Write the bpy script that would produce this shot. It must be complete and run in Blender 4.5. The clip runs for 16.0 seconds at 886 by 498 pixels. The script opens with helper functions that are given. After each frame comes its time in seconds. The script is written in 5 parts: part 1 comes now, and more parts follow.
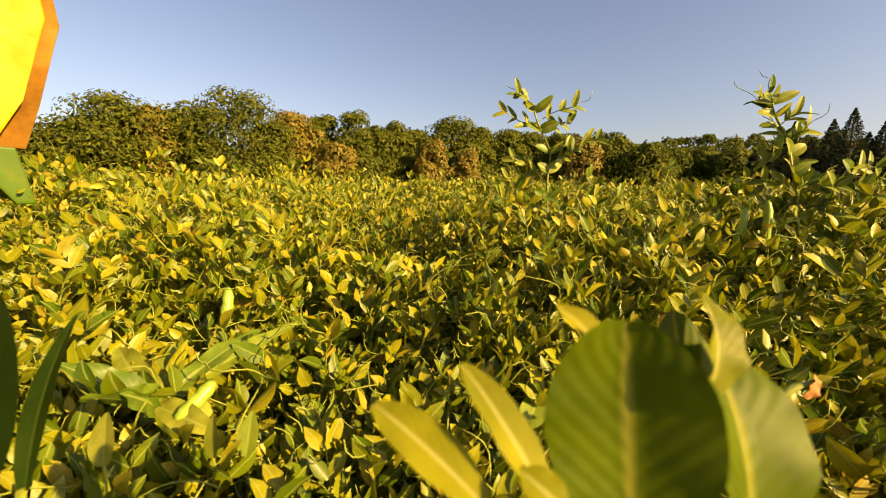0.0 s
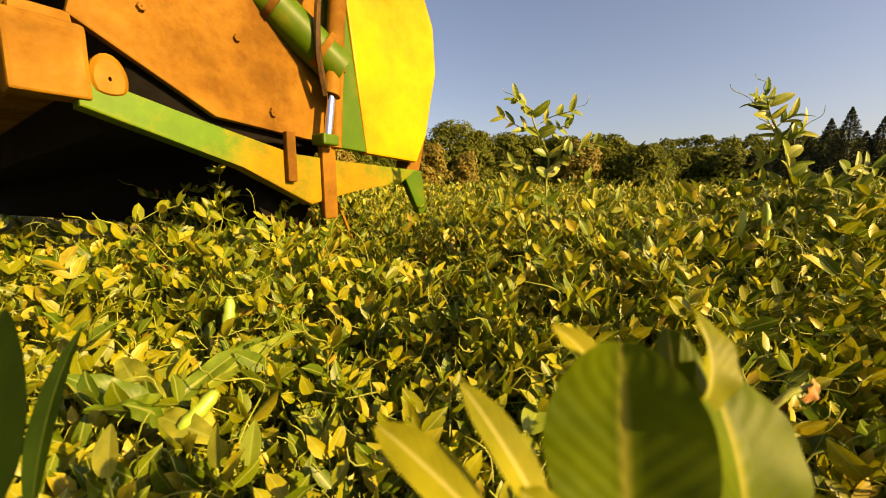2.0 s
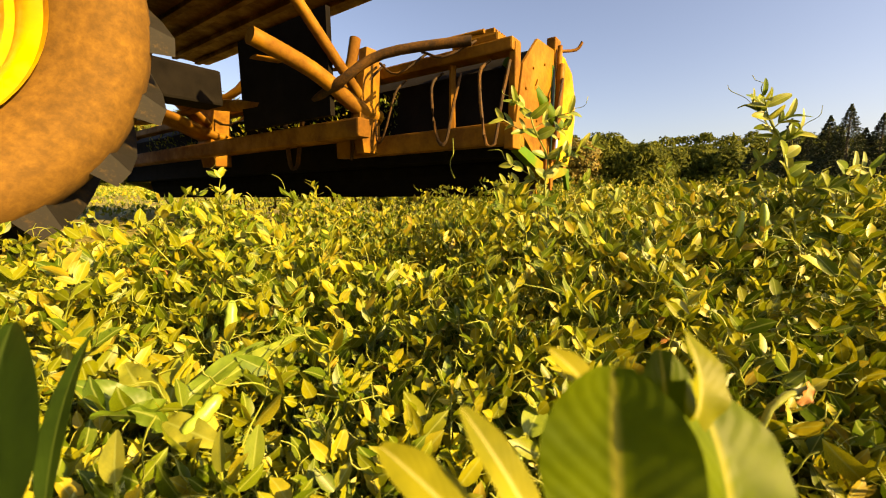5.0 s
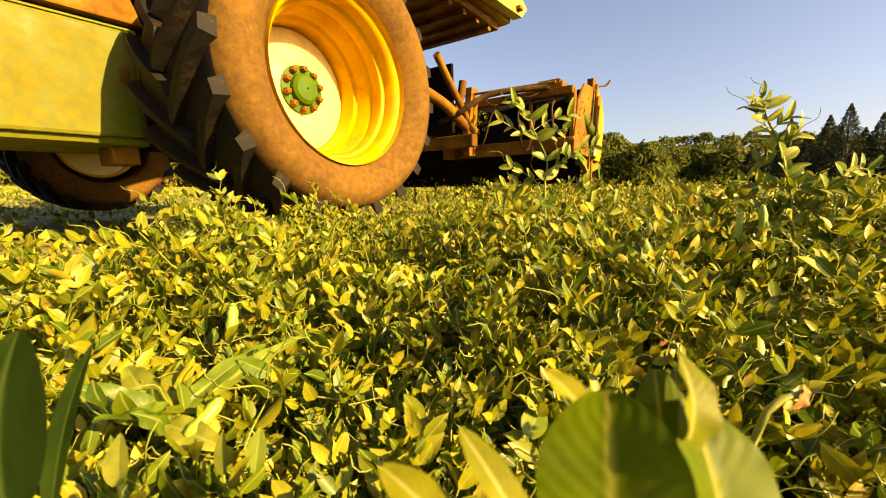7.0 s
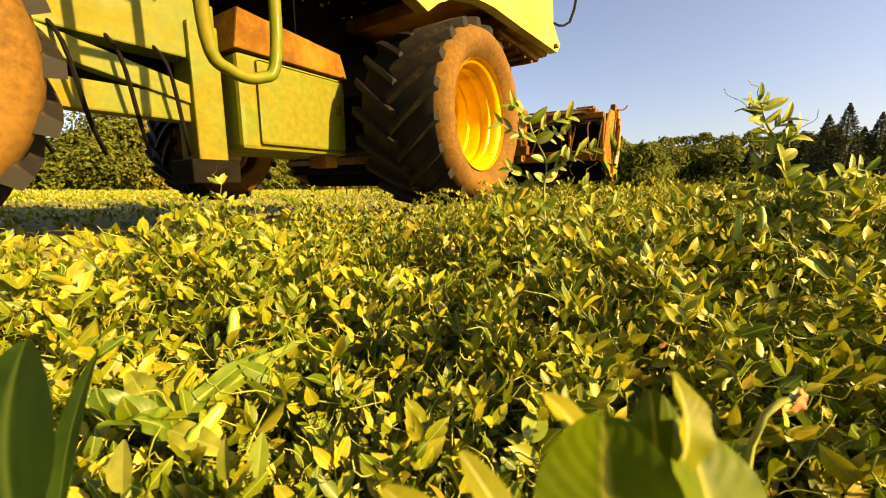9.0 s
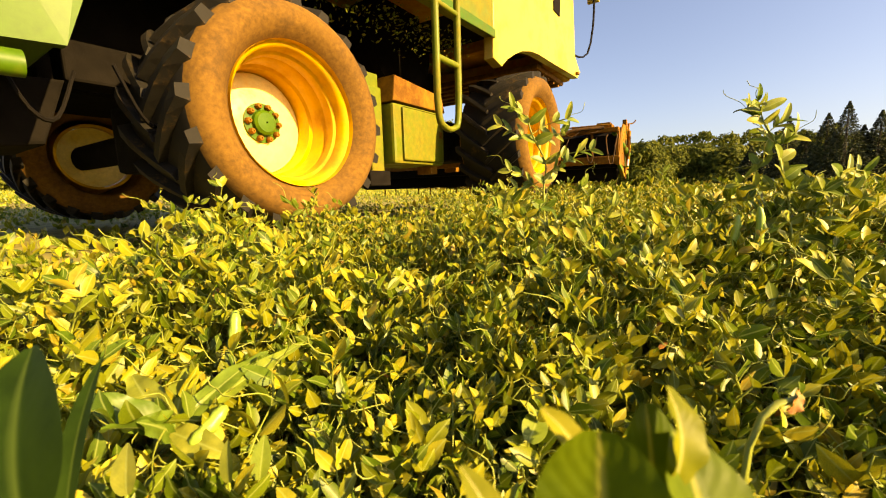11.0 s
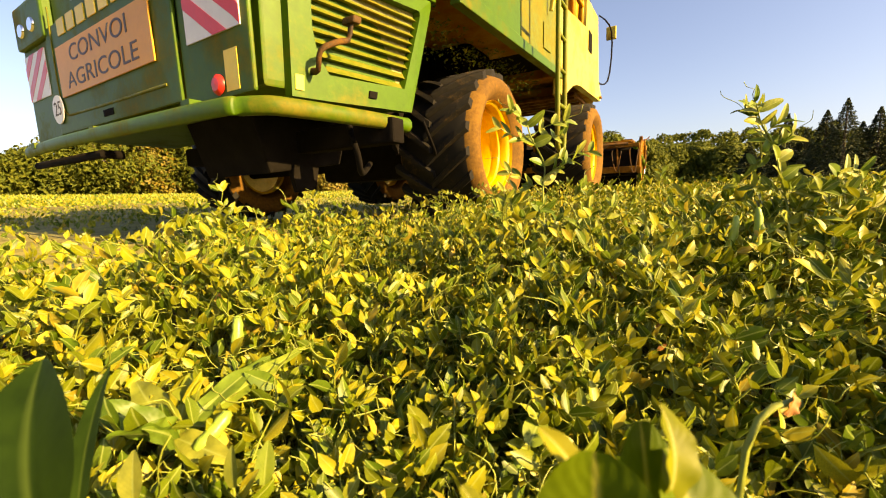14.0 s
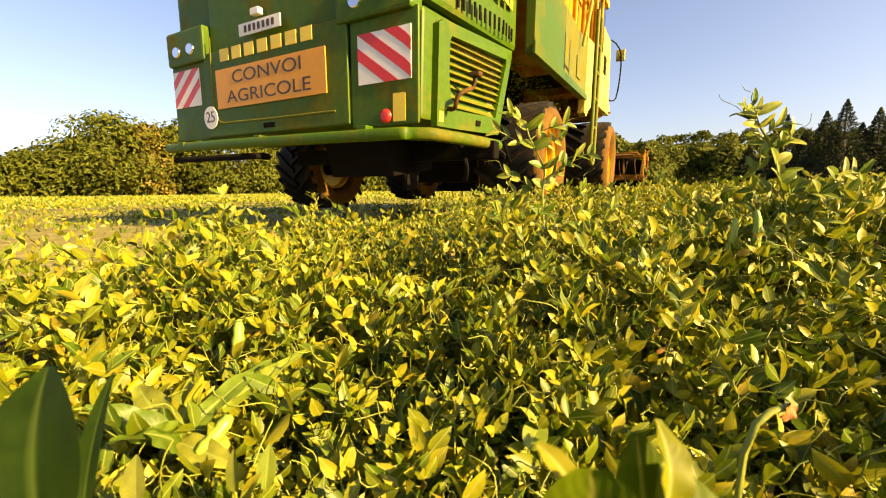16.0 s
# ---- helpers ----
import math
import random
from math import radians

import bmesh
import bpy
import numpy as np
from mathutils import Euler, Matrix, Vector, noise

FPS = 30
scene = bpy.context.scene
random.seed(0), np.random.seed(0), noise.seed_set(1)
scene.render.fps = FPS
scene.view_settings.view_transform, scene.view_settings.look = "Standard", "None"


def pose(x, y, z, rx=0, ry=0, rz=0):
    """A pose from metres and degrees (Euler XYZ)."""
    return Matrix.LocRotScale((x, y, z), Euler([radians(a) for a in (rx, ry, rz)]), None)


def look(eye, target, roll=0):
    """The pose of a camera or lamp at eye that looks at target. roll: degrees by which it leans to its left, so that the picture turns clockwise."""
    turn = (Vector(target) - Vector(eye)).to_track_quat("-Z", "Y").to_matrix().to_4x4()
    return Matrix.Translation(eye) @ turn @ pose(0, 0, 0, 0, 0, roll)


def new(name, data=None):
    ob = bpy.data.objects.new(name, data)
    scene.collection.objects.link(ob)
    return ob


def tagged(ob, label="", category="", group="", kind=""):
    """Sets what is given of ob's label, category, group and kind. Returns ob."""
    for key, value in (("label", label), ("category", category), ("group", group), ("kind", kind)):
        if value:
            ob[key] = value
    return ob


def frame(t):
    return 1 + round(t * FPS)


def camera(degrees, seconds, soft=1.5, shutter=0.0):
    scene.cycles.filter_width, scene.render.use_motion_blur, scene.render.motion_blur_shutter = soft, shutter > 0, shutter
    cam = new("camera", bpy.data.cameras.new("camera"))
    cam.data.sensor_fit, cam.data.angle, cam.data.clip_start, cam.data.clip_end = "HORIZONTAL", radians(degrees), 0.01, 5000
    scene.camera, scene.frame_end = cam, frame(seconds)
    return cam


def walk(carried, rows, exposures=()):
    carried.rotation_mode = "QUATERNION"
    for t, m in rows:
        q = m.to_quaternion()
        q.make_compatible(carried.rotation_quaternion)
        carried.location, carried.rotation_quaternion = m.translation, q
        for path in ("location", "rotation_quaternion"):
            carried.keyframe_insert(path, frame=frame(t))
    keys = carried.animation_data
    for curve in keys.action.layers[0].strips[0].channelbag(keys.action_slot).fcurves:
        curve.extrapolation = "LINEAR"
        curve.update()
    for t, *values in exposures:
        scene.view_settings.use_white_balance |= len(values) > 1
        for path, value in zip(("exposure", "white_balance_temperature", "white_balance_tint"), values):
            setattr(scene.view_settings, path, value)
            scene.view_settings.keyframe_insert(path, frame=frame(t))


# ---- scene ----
# ---- camera ----
cam = camera(97.3, 16.0, soft=1.05)
cam.data.dof.use_dof, cam.data.dof.focus_distance, cam.data.dof.aperture_fstop = True, 1.1, 9.5
TILT = [(0, 8.30, 0.78), (0.5, 8.00, 0.50), (1, 7.90, 0.36), (1.5, 7.84, 0.30), (2, 7.77, 0.08), (2.5, 7.71, -0.08), (3, 7.68, -0.13),
        (3.5, 7.70, -0.15), (4, 7.76, -0.19), (6.5, 7.86, -0.36), (7, 7.82, -0.37), (7.5, 7.77, -0.38), (8, 7.68, -0.44),
        (8.5, 7.62, -0.52), (9, 7.62, -0.66), (11.5, 7.66, -0.94), (12, 7.67, -1.04), (12.5, 7.68, -1.16), (13, 7.66, -1.25),
        (13.5, 7.63, -1.34), (14, 7.61, -1.37), (14.5, 7.55, -1.45), (15, 7.51, -1.49), (15.5, 7.48, -1.48), (16, 7.43, -1.44)]
EYE = 0.27


def eye_at(t):
    return (0.0, -0.018 * t / 16, EYE - 0.012 + 0.030 * t / 16)


def camera_pose(t, tilt, lean):
    e = eye_at(t)
    return look(e, (e[0], e[1] + 10, e[2] - 10 * math.tan(radians(tilt))), lean)


PATH = [(t, camera_pose(t, a, b)) for t, a, b in TILT]
walk(cam, PATH, exposures=((0.0, 1.60, 8000, 25), (1.5, 1.50, 8000, 25), (2.5, 1.66, 8000, 25), (4.0, 1.90, 7900, 25), (8.0, 1.97, 7850, 25), (12.5, 2.05, 7600, 25), (16.0, 2.08, 7600, 25)))

# ---- light ----
SUN_FROM = Vector((0.85, -0.53, 0.0)).normalized()
SUN_HEIGHT = radians(25)
world = bpy.data.worlds.new("sky")
scene.world = world
world.use_nodes = True
wn = world.node_tree
sky = wn.nodes.new("ShaderNodeTexSky")
sky.sky_type = "NISHITA"
sky.sun_disc = False
sky.sun_elevation = SUN_HEIGHT
sky.sun_rotation = math.atan2(SUN_FROM.x, SUN_FROM.y)
sky.air_density, sky.dust_density, sky.ozone_density = 1.0, 2.0, 2.2
wn.links.new(sky.outputs[0], wn.nodes["Background"].inputs[0])
wn.nodes["Background"].inputs[1].default_value = 0.062
sun_data = bpy.data.lights.new("sun", "SUN")
sun_data.energy, sun_data.angle, sun_data.color = 5.0, radians(0.5), (1.0, 0.76, 0.30)
sun = new("sun", sun_data)
sun_dir = Vector((SUN_FROM.x * math.cos(SUN_HEIGHT), SUN_FROM.y * math.cos(SUN_HEIGHT), math.sin(SUN_HEIGHT)))
sun.matrix_world = look(sun_dir * 40, (0, 0, 0))


# ---- materials ----
def material(name):
    m = bpy.data.materials.new(name)
    m.use_nodes = True
    return m, m.node_tree.nodes, m.node_tree.links, m.node_tree.nodes["Principled BSDF"]


def ramp(nodes, stops):
    r = nodes.new("ShaderNodeValToRGB")
    while len(r.color_ramp.elements) < len(stops):
        r.color_ramp.elements.new(0.5)
    for e, (p, c) in zip(r.color_ramp.elements, stops):
        e.position, e.color = p, (*c, 1)
    return r


def noise_tex(nodes, links, scale, detail=4, rough=0.6, coords="Object"):
    tc = nodes.new("ShaderNodeTexCoord")
    n = nodes.new("ShaderNodeTexNoise")
    n.inputs["Scale"].default_value, n.inputs["Detail"].default_value, n.inputs["Roughness"].default_value = scale, detail, rough
    links.new(tc.outputs[coords], n.inputs["Vector"])
    return n


def bump(nodes, links, height, strength, distance, bsdf):
    b = nodes.new("ShaderNodeBump")
    b.inputs["Strength"].default_value, b.inputs["Distance"].default_value = strength, distance
    links.new(height, b.inputs["Height"])
    links.new(b.outputs[0], bsdf.inputs["Normal"])


def mixed(nodes, links, fac, a, b):
    m = nodes.new("ShaderNodeMix")
    m.data_type = "RGBA"
    links.new(fac, m.inputs[0])
    for s, v in ((m.inputs[6], a), (m.inputs[7], b)):
        if isinstance(v, tuple):
            s.default_value = (*v, 1)
        else:
            links.new(v, s)
    return m.outputs[2]


def leaf_material(name, stops, trans=0.28, rough=0.42, vein=(0.30, 0.36, 0.10), by_object=False, veins=0.05, gloss=0.28):
    """Leaf: hue varies leaf by leaf, pale midrib, light comes through."""
    m, nodes, links, b = material(name)
    if by_object:
        rnd = nodes.new("ShaderNodeObjectInfo").outputs["Random"]
    else:
        rnd = nodes.new("ShaderNodeNewGeometry").outputs["Random Per Island"]
    r = ramp(nodes, stops)
    links.new(rnd, r.inputs[0])
    uv = nodes.new("ShaderNodeTexCoord")
    sep = nodes.new("ShaderNodeSeparateXYZ")
    links.new(uv.outputs["UV"], sep.inputs[0])
    d = nodes.new("ShaderNodeMath"); d.operation = "SUBTRACT"; d.inputs[1].default_value = 0.5
    links.new(sep.outputs[1], d.inputs[0])
    ab = nodes.new("ShaderNodeMath"); ab.operation = "ABSOLUTE"
    links.new(d.outputs[0], ab.inputs[0])
    vr = ramp(nodes, [(0.0, (1, 1, 1)), (0.06, (0, 0, 0))])
    links.new(ab.outputs[0], vr.inputs[0])
    # side veins run slanting from the midrib
    wave = nodes.new("ShaderNodeMath"); wave.operation = "MULTIPLY_ADD"
    links.new(ab.outputs[0], wave.inputs[0]); wave.inputs[1].default_value = -0.7
    links.new(sep.outputs[0], wave.inputs[2])
    sn = nodes.new("ShaderNodeMath"); sn.operation = "MULTIPLY"; sn.inputs[1].default_value = 55
    links.new(wave.outputs[0], sn.inputs[0])
    si = nodes.new("ShaderNodeMath"); si.operation = "SINE"
    links.new(sn.outputs[0], si.inputs[0])
    n = noise_tex(nodes, links, 45, 4)
    blot = ramp(nodes, [(0.28, (0.55, 0.60, 0.55)), (0.72, (1.2, 1.15, 1.0))])
    links.new(n.outputs[0], blot.inputs[0])
    mul = nodes.new("ShaderNodeMix"); mul.data_type = "RGBA"; mul.blend_type = "MULTIPLY"; mul.inputs[0].default_value = 1
    links.new(r.outputs[0], mul.inputs[6]); links.new(blot.outputs[0], mul.inputs[7])
    half = nodes.new("ShaderNodeMath"); half.operation = "MULTIPLY"; half.inputs[1].default_value = 0.6
    links.new(vr.outputs[0], half.inputs[0])
    col = mixed(nodes, links, half.outputs[0], mul.outputs[2], vein)
    links.new(col, b.inputs["Base Color"])
    b.inputs["Roughness"].default_value = rough
    b.inputs["Specular IOR Level"].default_value = gloss
    bump(nodes, links, si.outputs[0], veins, 0.0006, b)
    t = nodes.new("ShaderNodeBsdfTranslucent")
    links.new(col, t.inputs[0])
    mx = nodes.new("ShaderNodeMixShader"); mx.inputs[0].default_value = trans
    out = nodes["Material Output"]
    links.new(b.outputs[0], mx.inputs[1]); links.new(t.outputs[0], mx.inputs[2]); links.new(mx.outputs[0], out.inputs[0])
    return m


def paint_material(name, base, dirt=(0.30, 0.17, 0.05), cover=0.5, rough=0.4, scale=3.0, metal=0.0, chips=True):
    """Painted or bare metal under dust, mud stains and fine scratches."""
    m, nodes, links, b = material(name)
    n1 = noise_tex(nodes, links, scale, 7, 0.68)
    n2 = noise_tex(nodes, links, scale * 11, 5, 0.7)
    add = nodes.new("ShaderNodeMath"); add.operation = "MULTIPLY_ADD"; add.inputs[1].default_value = 0.35
    links.new(n2.outputs[0], add.inputs[0]); links.new(n1.outputs[0], add.inputs[2])
    lo = 0.92 - cover * 0.62
    r = ramp(nodes, [(lo - 0.10, (0, 0, 0)), (lo + 0.16, (1, 1, 1))])
    links.new(add.outputs[0], r.inputs[0])
    tone = ramp(nodes, [(0.3, tuple(c * 0.82 for c in base)), (0.7, tuple(min(1, c * 1.12) for c in base))])
    links.new(n2.outputs[0], tone.inputs[0])
    dirt_tone = ramp(nodes, [(0.3, tuple(c * 0.7 for c in dirt)), (0.72, tuple(min(1, c * 1.25) for c in dirt))])
    links.new(n2.outputs[0], dirt_tone.inputs[0])
    col = mixed(nodes, links, r.outputs[0], tone.outputs[0], dirt_tone.outputs[0])
    links.new(col, b.inputs["Base Color"])
    rr = nodes.new("ShaderNodeMapRange")
    rr.inputs[3].default_value, rr.inputs[4].default_value = rough, 0.9
    links.new(r.outputs[0], rr.inputs[0]); links.new(rr.outputs[0], b.inputs["Roughness"])
    b.inputs["Metallic"].default_value = metal
    b.inputs["Specular IOR Level"].default_value = 0.18
    bump(nodes, links, add.outputs[0], 0.25, 0.004, b)
    return m


def plain_material(name, base, rough=0.6, metal=0.0, scale=12, vary=0.25, bumpy=0.2, spec=0.5):
    m, nodes, links, b = material(name)
    n = noise_tex(nodes, links, scale, 6, 0.65)
    r = ramp(nodes, [(0.28, tuple(c * (1 - vary) for c in base)), (0.72, tuple(min(1, c * (1 + vary)) for c in base))])
    links.new(n.outputs[0], r.inputs[0])
    links.new(r.outputs[0], b.inputs["Base Color"])
    b.inputs["Roughness"].default_value, b.inputs["Metallic"].default_value = rough, metal
    b.inputs["Specular IOR Level"].default_value = spec
    bump(nodes, links, n.outputs[0], bumpy, 0.01, b)
    return m


PEA = [(0.0, (0.052, 0.098, 0.006)), (0.3, (0.105, 0.152, 0.008)), (0.62, (0.205, 0.222, 0.011)), (0.93, (0.345, 0.315, 0.022)), (1.0, (0.31, 0.23, 0.03))]
PALE = [(0.0, (0.085, 0.15, 0.015)), (0.5, (0.17, 0.225, 0.025)), (0.9, (0.27, 0.29, 0.045))]
pea_leaf = leaf_material("pea_leaf", PEA)
pea_leaf_each = leaf_material("pea_leaf_each", PEA, by_object=True)
pea_leaf_single = leaf_material("pea_leaf_single", PALE, by_object=True)
big_leaf = leaf_material("broad_leaf", [(0, (0.055, 0.105, 0.003)), (1, (0.10, 0.15, 0.005))], trans=0.45, rough=0.5, gloss=0.15, vein=(0.4, 0.384, 0.064), by_object=True, veins=0.12)
pale_leaf = leaf_material("pale_young_leaf", [(0, (0.17, 0.19, 0.008)), (1, (0.27, 0.26, 0.024))], trans=0.35, rough=0.5, gloss=0.15, vein=(0.496, 0.48, 0.2), by_object=True, veins=0.08)
# leaf green taken down to near black; a shadow put into the colour
shaded_weed = leaf_material("dark_weed_leaf", [(0, (0.010, 0.024, 0.003)), (1, (0.014, 0.032, 0.004))], trans=0.05, rough=0.6, vein=(0.05, 0.08, 0.015), by_object=True, veins=0.03, gloss=0.06)
pea_stem = plain_material("pea_stem", (0.17, 0.20, 0.022), 0.55, scale=30)
pea_pod = plain_material("pea_pod", (0.192, 0.288, 0.036), 0.38, scale=60, vary=0.15, bumpy=0.1)
dry_leaf = plain_material("dry_leaf", (0.26, 0.105, 0.012), 0.7, scale=40)
soil = plain_material("soil", (0.05, 0.036, 0.022), 0.95, scale=6, vary=0.4, bumpy=0.8, spec=0.1)
stubble = plain_material("stubble", (0.192, 0.176, 0.056), 0.9, scale=9, vary=0.45, bumpy=0.8, spec=0.1)
tree_leaf = leaf_material("tree_leaf", [(0, (0.036, 0.054, 0.005)), (0.5, (0.066, 0.083, 0.007)), (1, (0.105, 0.112, 0.010))], trans=0.3, rough=0.7, gloss=0.1)
gold_leaf = leaf_material("gold_leaf", [(0, (0.12, 0.104, 0.0096)), (0.6, (0.168, 0.124, 0.0112)), (1, (0.208, 0.124, 0.0128))], trans=0.25, rough=0.6)
dark_leaf = leaf_material("needle_leaf", [(0, (0.008, 0.016, 0.008)), (1, (0.025, 0.035, 0.014))], trans=0.1, rough=0.7)
bark = plain_material("bark", (0.07, 0.05, 0.03), 0.9, scale=4, vary=0.4, bumpy=0.8)
green_paint = paint_material("green_paint", (0.040, 0.092, 0.002), (0.12, 0.085, 0.007), 0.24, 0.45, 1.6)
dusty_green = paint_material("dusty_green_paint", (0.092, 0.12, 0.0064), (0.132, 0.108, 0.008), 0.40, 0.4, 2.2)
worn_green = paint_material("worn_green_paint", (0.055, 0.135, 0.002), (0.26, 0.125, 0.005), 0.36, 0.5, 2.0)
yellow_paint = paint_material("yellow_paint", (0.48, 0.272, 0.0024), (0.32, 0.112, 0.0032), 0.42, 0.35, 1.8)
cream_paint = paint_material("cream_paint", (0.4, 0.344, 0.056), (0.336, 0.208, 0.032), 0.30, 0.35, 1.8)
rust = paint_material("rusty_yellow_metal", (0.248, 0.116, 0.004), (0.104, 0.044, 0.004), 0.5, 0.55, 4.0)
rim_paint = paint_material("rim_paint", (0.544, 0.312, 0.0064), (0.304, 0.152, 0.012), 0.30, 0.35, 3.0)
# near-black metal; shade under the machine is put into this base colour
shade_black_metal = plain_material("grimy_black_metal", (0.006, 0.005, 0.004), 0.95, scale=8, vary=0.5, bumpy=0.4, spec=0.08)
rubber = paint_material("muddy_rubber", (0.009, 0.008, 0.006), (0.085, 0.05, 0.014), 0.12, 0.7, 6.0)
# disc yellow paled towards white; the strong sun on it is painted in
sunlit_disc = paint_material("pale_disc_paint", (0.80, 0.66, 0.20), (0.50, 0.30, 0.03), 0.16, 0.35, 3.0)
dust_rubber = paint_material("dusty_rubber", (0.075, 0.038, 0.007), (0.125, 0.064, 0.010), 0.55, 0.8, 3.5)
hose_rubber = paint_material("hose_rubber", (0.024, 0.0144, 0.0064), (0.104, 0.048, 0.008), 0.38, 0.6, 9.0)
chrome = plain_material("chrome", (0.75, 0.75, 0.78), 0.12, 1.0, vary=0.05, bumpy=0.02)
glass_dark = plain_material("dark_glass", (0.02, 0.025, 0.03), 0.06, vary=0.1, bumpy=0.0)
sign_orange = plain_material("sign_orange", (0.576, 0.248, 0.004), 0.45, vary=0.08, bumpy=0.03)
sign_dark = plain_material("sign_lettering", (0.04, 0.02, 0.012), 0.5, vary=0.1, bumpy=0.0)
sign_white = plain_material("sign_white", (0.64, 0.624, 0.592), 0.4, vary=0.06, bumpy=0.02)
sign_red = plain_material("sign_red", (0.56, 0.024, 0.016), 0.35, vary=0.08, bumpy=0.02)
sign_yellow = plain_material("sign_yellow", (0.68, 0.496, 0.032), 0.4, vary=0.08, bumpy=0.02)


# ---- mesh tools ----
def part(name, bm, mat, parent=None, label=""):
    """Links a bmesh as one mesh object under a thing or a part."""
    bmesh.ops.recalc_face_normals(bm, faces=bm.faces)
    me = bpy.data.meshes.new(name)
    bm.to_mesh(me)
    bm.free()
    me.materials.append(mat)
    ob = new(name, me)
    ob.parent = parent
    if label:
        tagged(ob, label)
    return ob


def add_box(bm, lo, hi, bevel=0.0, turn=None):
    r = bmesh.ops.create_cube(bm, size=1.0)
    vs = r["verts"]
    size = [b - a for a, b in zip(lo, hi)]
    mid = [(a + b) / 2 for a, b in zip(lo, hi)]
    for v in vs:
        v.co = Vector([c * s for c, s in zip(v.co, size)])
        if turn is not None:
            v.co = turn @ v.co
        v.co += Vector(mid)
    if bevel:
        es = list({e for v in vs for e in v.link_edges})
        bmesh.ops.bevel(bm, geom=es, offset=bevel, segments=2, affect="EDGES", profile=0.6)
    return bm


def add_plate(bm, outline, y0, y1, bevel=0.0):
    """A plate with an outline in x and z, from y0 to y1."""
    a = [bm.verts.new((x, y0, z)) for x, z in outline]
    b = [bm.verts.new((x, y1, z)) for x, z in outline]
    n = len(outline)
    faces = [bm.faces.new(a), bm.faces.new(list(reversed(b)))]
    for i in range(n):
        faces.append(bm.faces.new((a[i], b[i], b[(i + 1) % n], a[(i + 1) % n])))
    if bevel:
        es = list(faces[0].edges) + list(faces[1].edges)
        bmesh.ops.bevel(bm, geom=es, offset=bevel, segments=2, affect="EDGES", profile=0.6)
    return bm


def add_tube(bm, points, radius, sides=8, closed=False):
    """A round tube along a line of points; radius may be one number or one for each point."""
    pts = [Vector(p) for p in points]
    rings = []
    up = Vector((0.13, 0.29, 0.95))
    n = len(pts)
    for i, p in enumerate(pts):
        q0 = pts[i - 1] if (i > 0 or closed) else p
        q1 = pts[(i + 1) % n] if (i < n - 1 or closed) else p
        d = (q1 - q0).normalized()
        s = d.cross(up)
        if s.length < 0.05:
            s = d.cross(Vector((1, 0, 0)))
        s.normalize()
        w = s.cross(d)
        r = radius if isinstance(radius, (int, float)) else radius[i]
        rings.append([bm.verts.new(p + (s * math.cos(k * 2 * math.pi / sides) + w * math.sin(k * 2 * math.pi / sides)) * r) for k in range(sides)])
    m = n if closed else n - 1
    for i in range(m):
        a, b = rings[i], rings[(i + 1) % n]
        for k in range(sides):
            bm.faces.new((a[k], a[(k + 1) % sides], b[(k + 1) % sides], b[k]))
    if not closed:
        bm.faces.new(list(reversed(rings[0])))
        bm.faces.new(rings[-1])
    return bm


def add_lathe(bm, profile, sides=48, closed=True):
    """Turns a profile of (radius, y) round the y axis."""
    rings = []
    for r, y in profile:
        rings.append([bm.verts.new((r * math.cos(k * 2 * math.pi / sides), y, r * math.sin(k * 2 * math.pi / sides))) for k in range(sides)])
    n = len(profile)
    for i in range(n if closed else n - 1):
        a, b = rings[i], rings[(i + 1) % n]
        for k in range(sides):
            bm.faces.new((a[k], a[(k + 1) % sides], b[(k + 1) % sides], b[k]))
    return bm


def smooth(ob, angle=40):
    me = ob.data
    me.polygons.foreach_set("use_smooth", [True] * len(me.polygons))
    me.set_sharp_from_angle(angle=radians(angle))
    return ob


def bend(points, steps=6):
    """A smooth line through the given points."""
    ps = [Vector(p) for p in points]
    out = []
    for i in range(len(ps) - 1):
        p0, p1, p2, p3 = ps[max(i - 1, 0)], ps[i], ps[i + 1], ps[min(i + 2, len(ps) - 1)]
        for k in range(steps):
            t = k / steps
            out.append(0.5 * ((2 * p1) + (p2 - p0) * t + (2 * p0 - 5 * p1 + 4 * p2 - p3) * t * t + (3 * p1 - p0 - 3 * p2 + p3) * t ** 3))
    out.append(ps[-1])
    return out


def array_mesh(name, verts, tris, mats, uvs=None, index=None, smooth_all=False):
    """One mesh object from arrays of corners and triangles."""
    me = bpy.data.meshes.new(name)
    nv, nt = len(verts), len(tris)
    me.vertices.add(nv)
    me.vertices.foreach_set("co", np.ascontiguousarray(verts, dtype=np.float32).ravel())
    me.loops.add(nt * 3)
    me.loops.foreach_set("vertex_index", np.ascontiguousarray(tris, dtype=np.int32).ravel())
    me.polygons.add(nt)
    me.polygons.foreach_set("loop_start", np.arange(0, nt * 3, 3, dtype=np.int32))
    if index is not None:
        me.polygons.foreach_set("material_index", np.asarray(index, dtype=np.int32))
    if smooth_all:
        me.polygons.foreach_set("use_smooth", np.ones(nt, dtype=bool))
    if uvs is not None:
        layer = me.uv_layers.new(name="uv")
        layer.data.foreach_set("uv", np.ascontiguousarray(uvs[np.asarray(tris).ravel()], dtype=np.float32).ravel())
    me.update(calc_edges=True)
    me.validate()
    for m in mats:
        me.materials.append(m)
    return new(name, me)


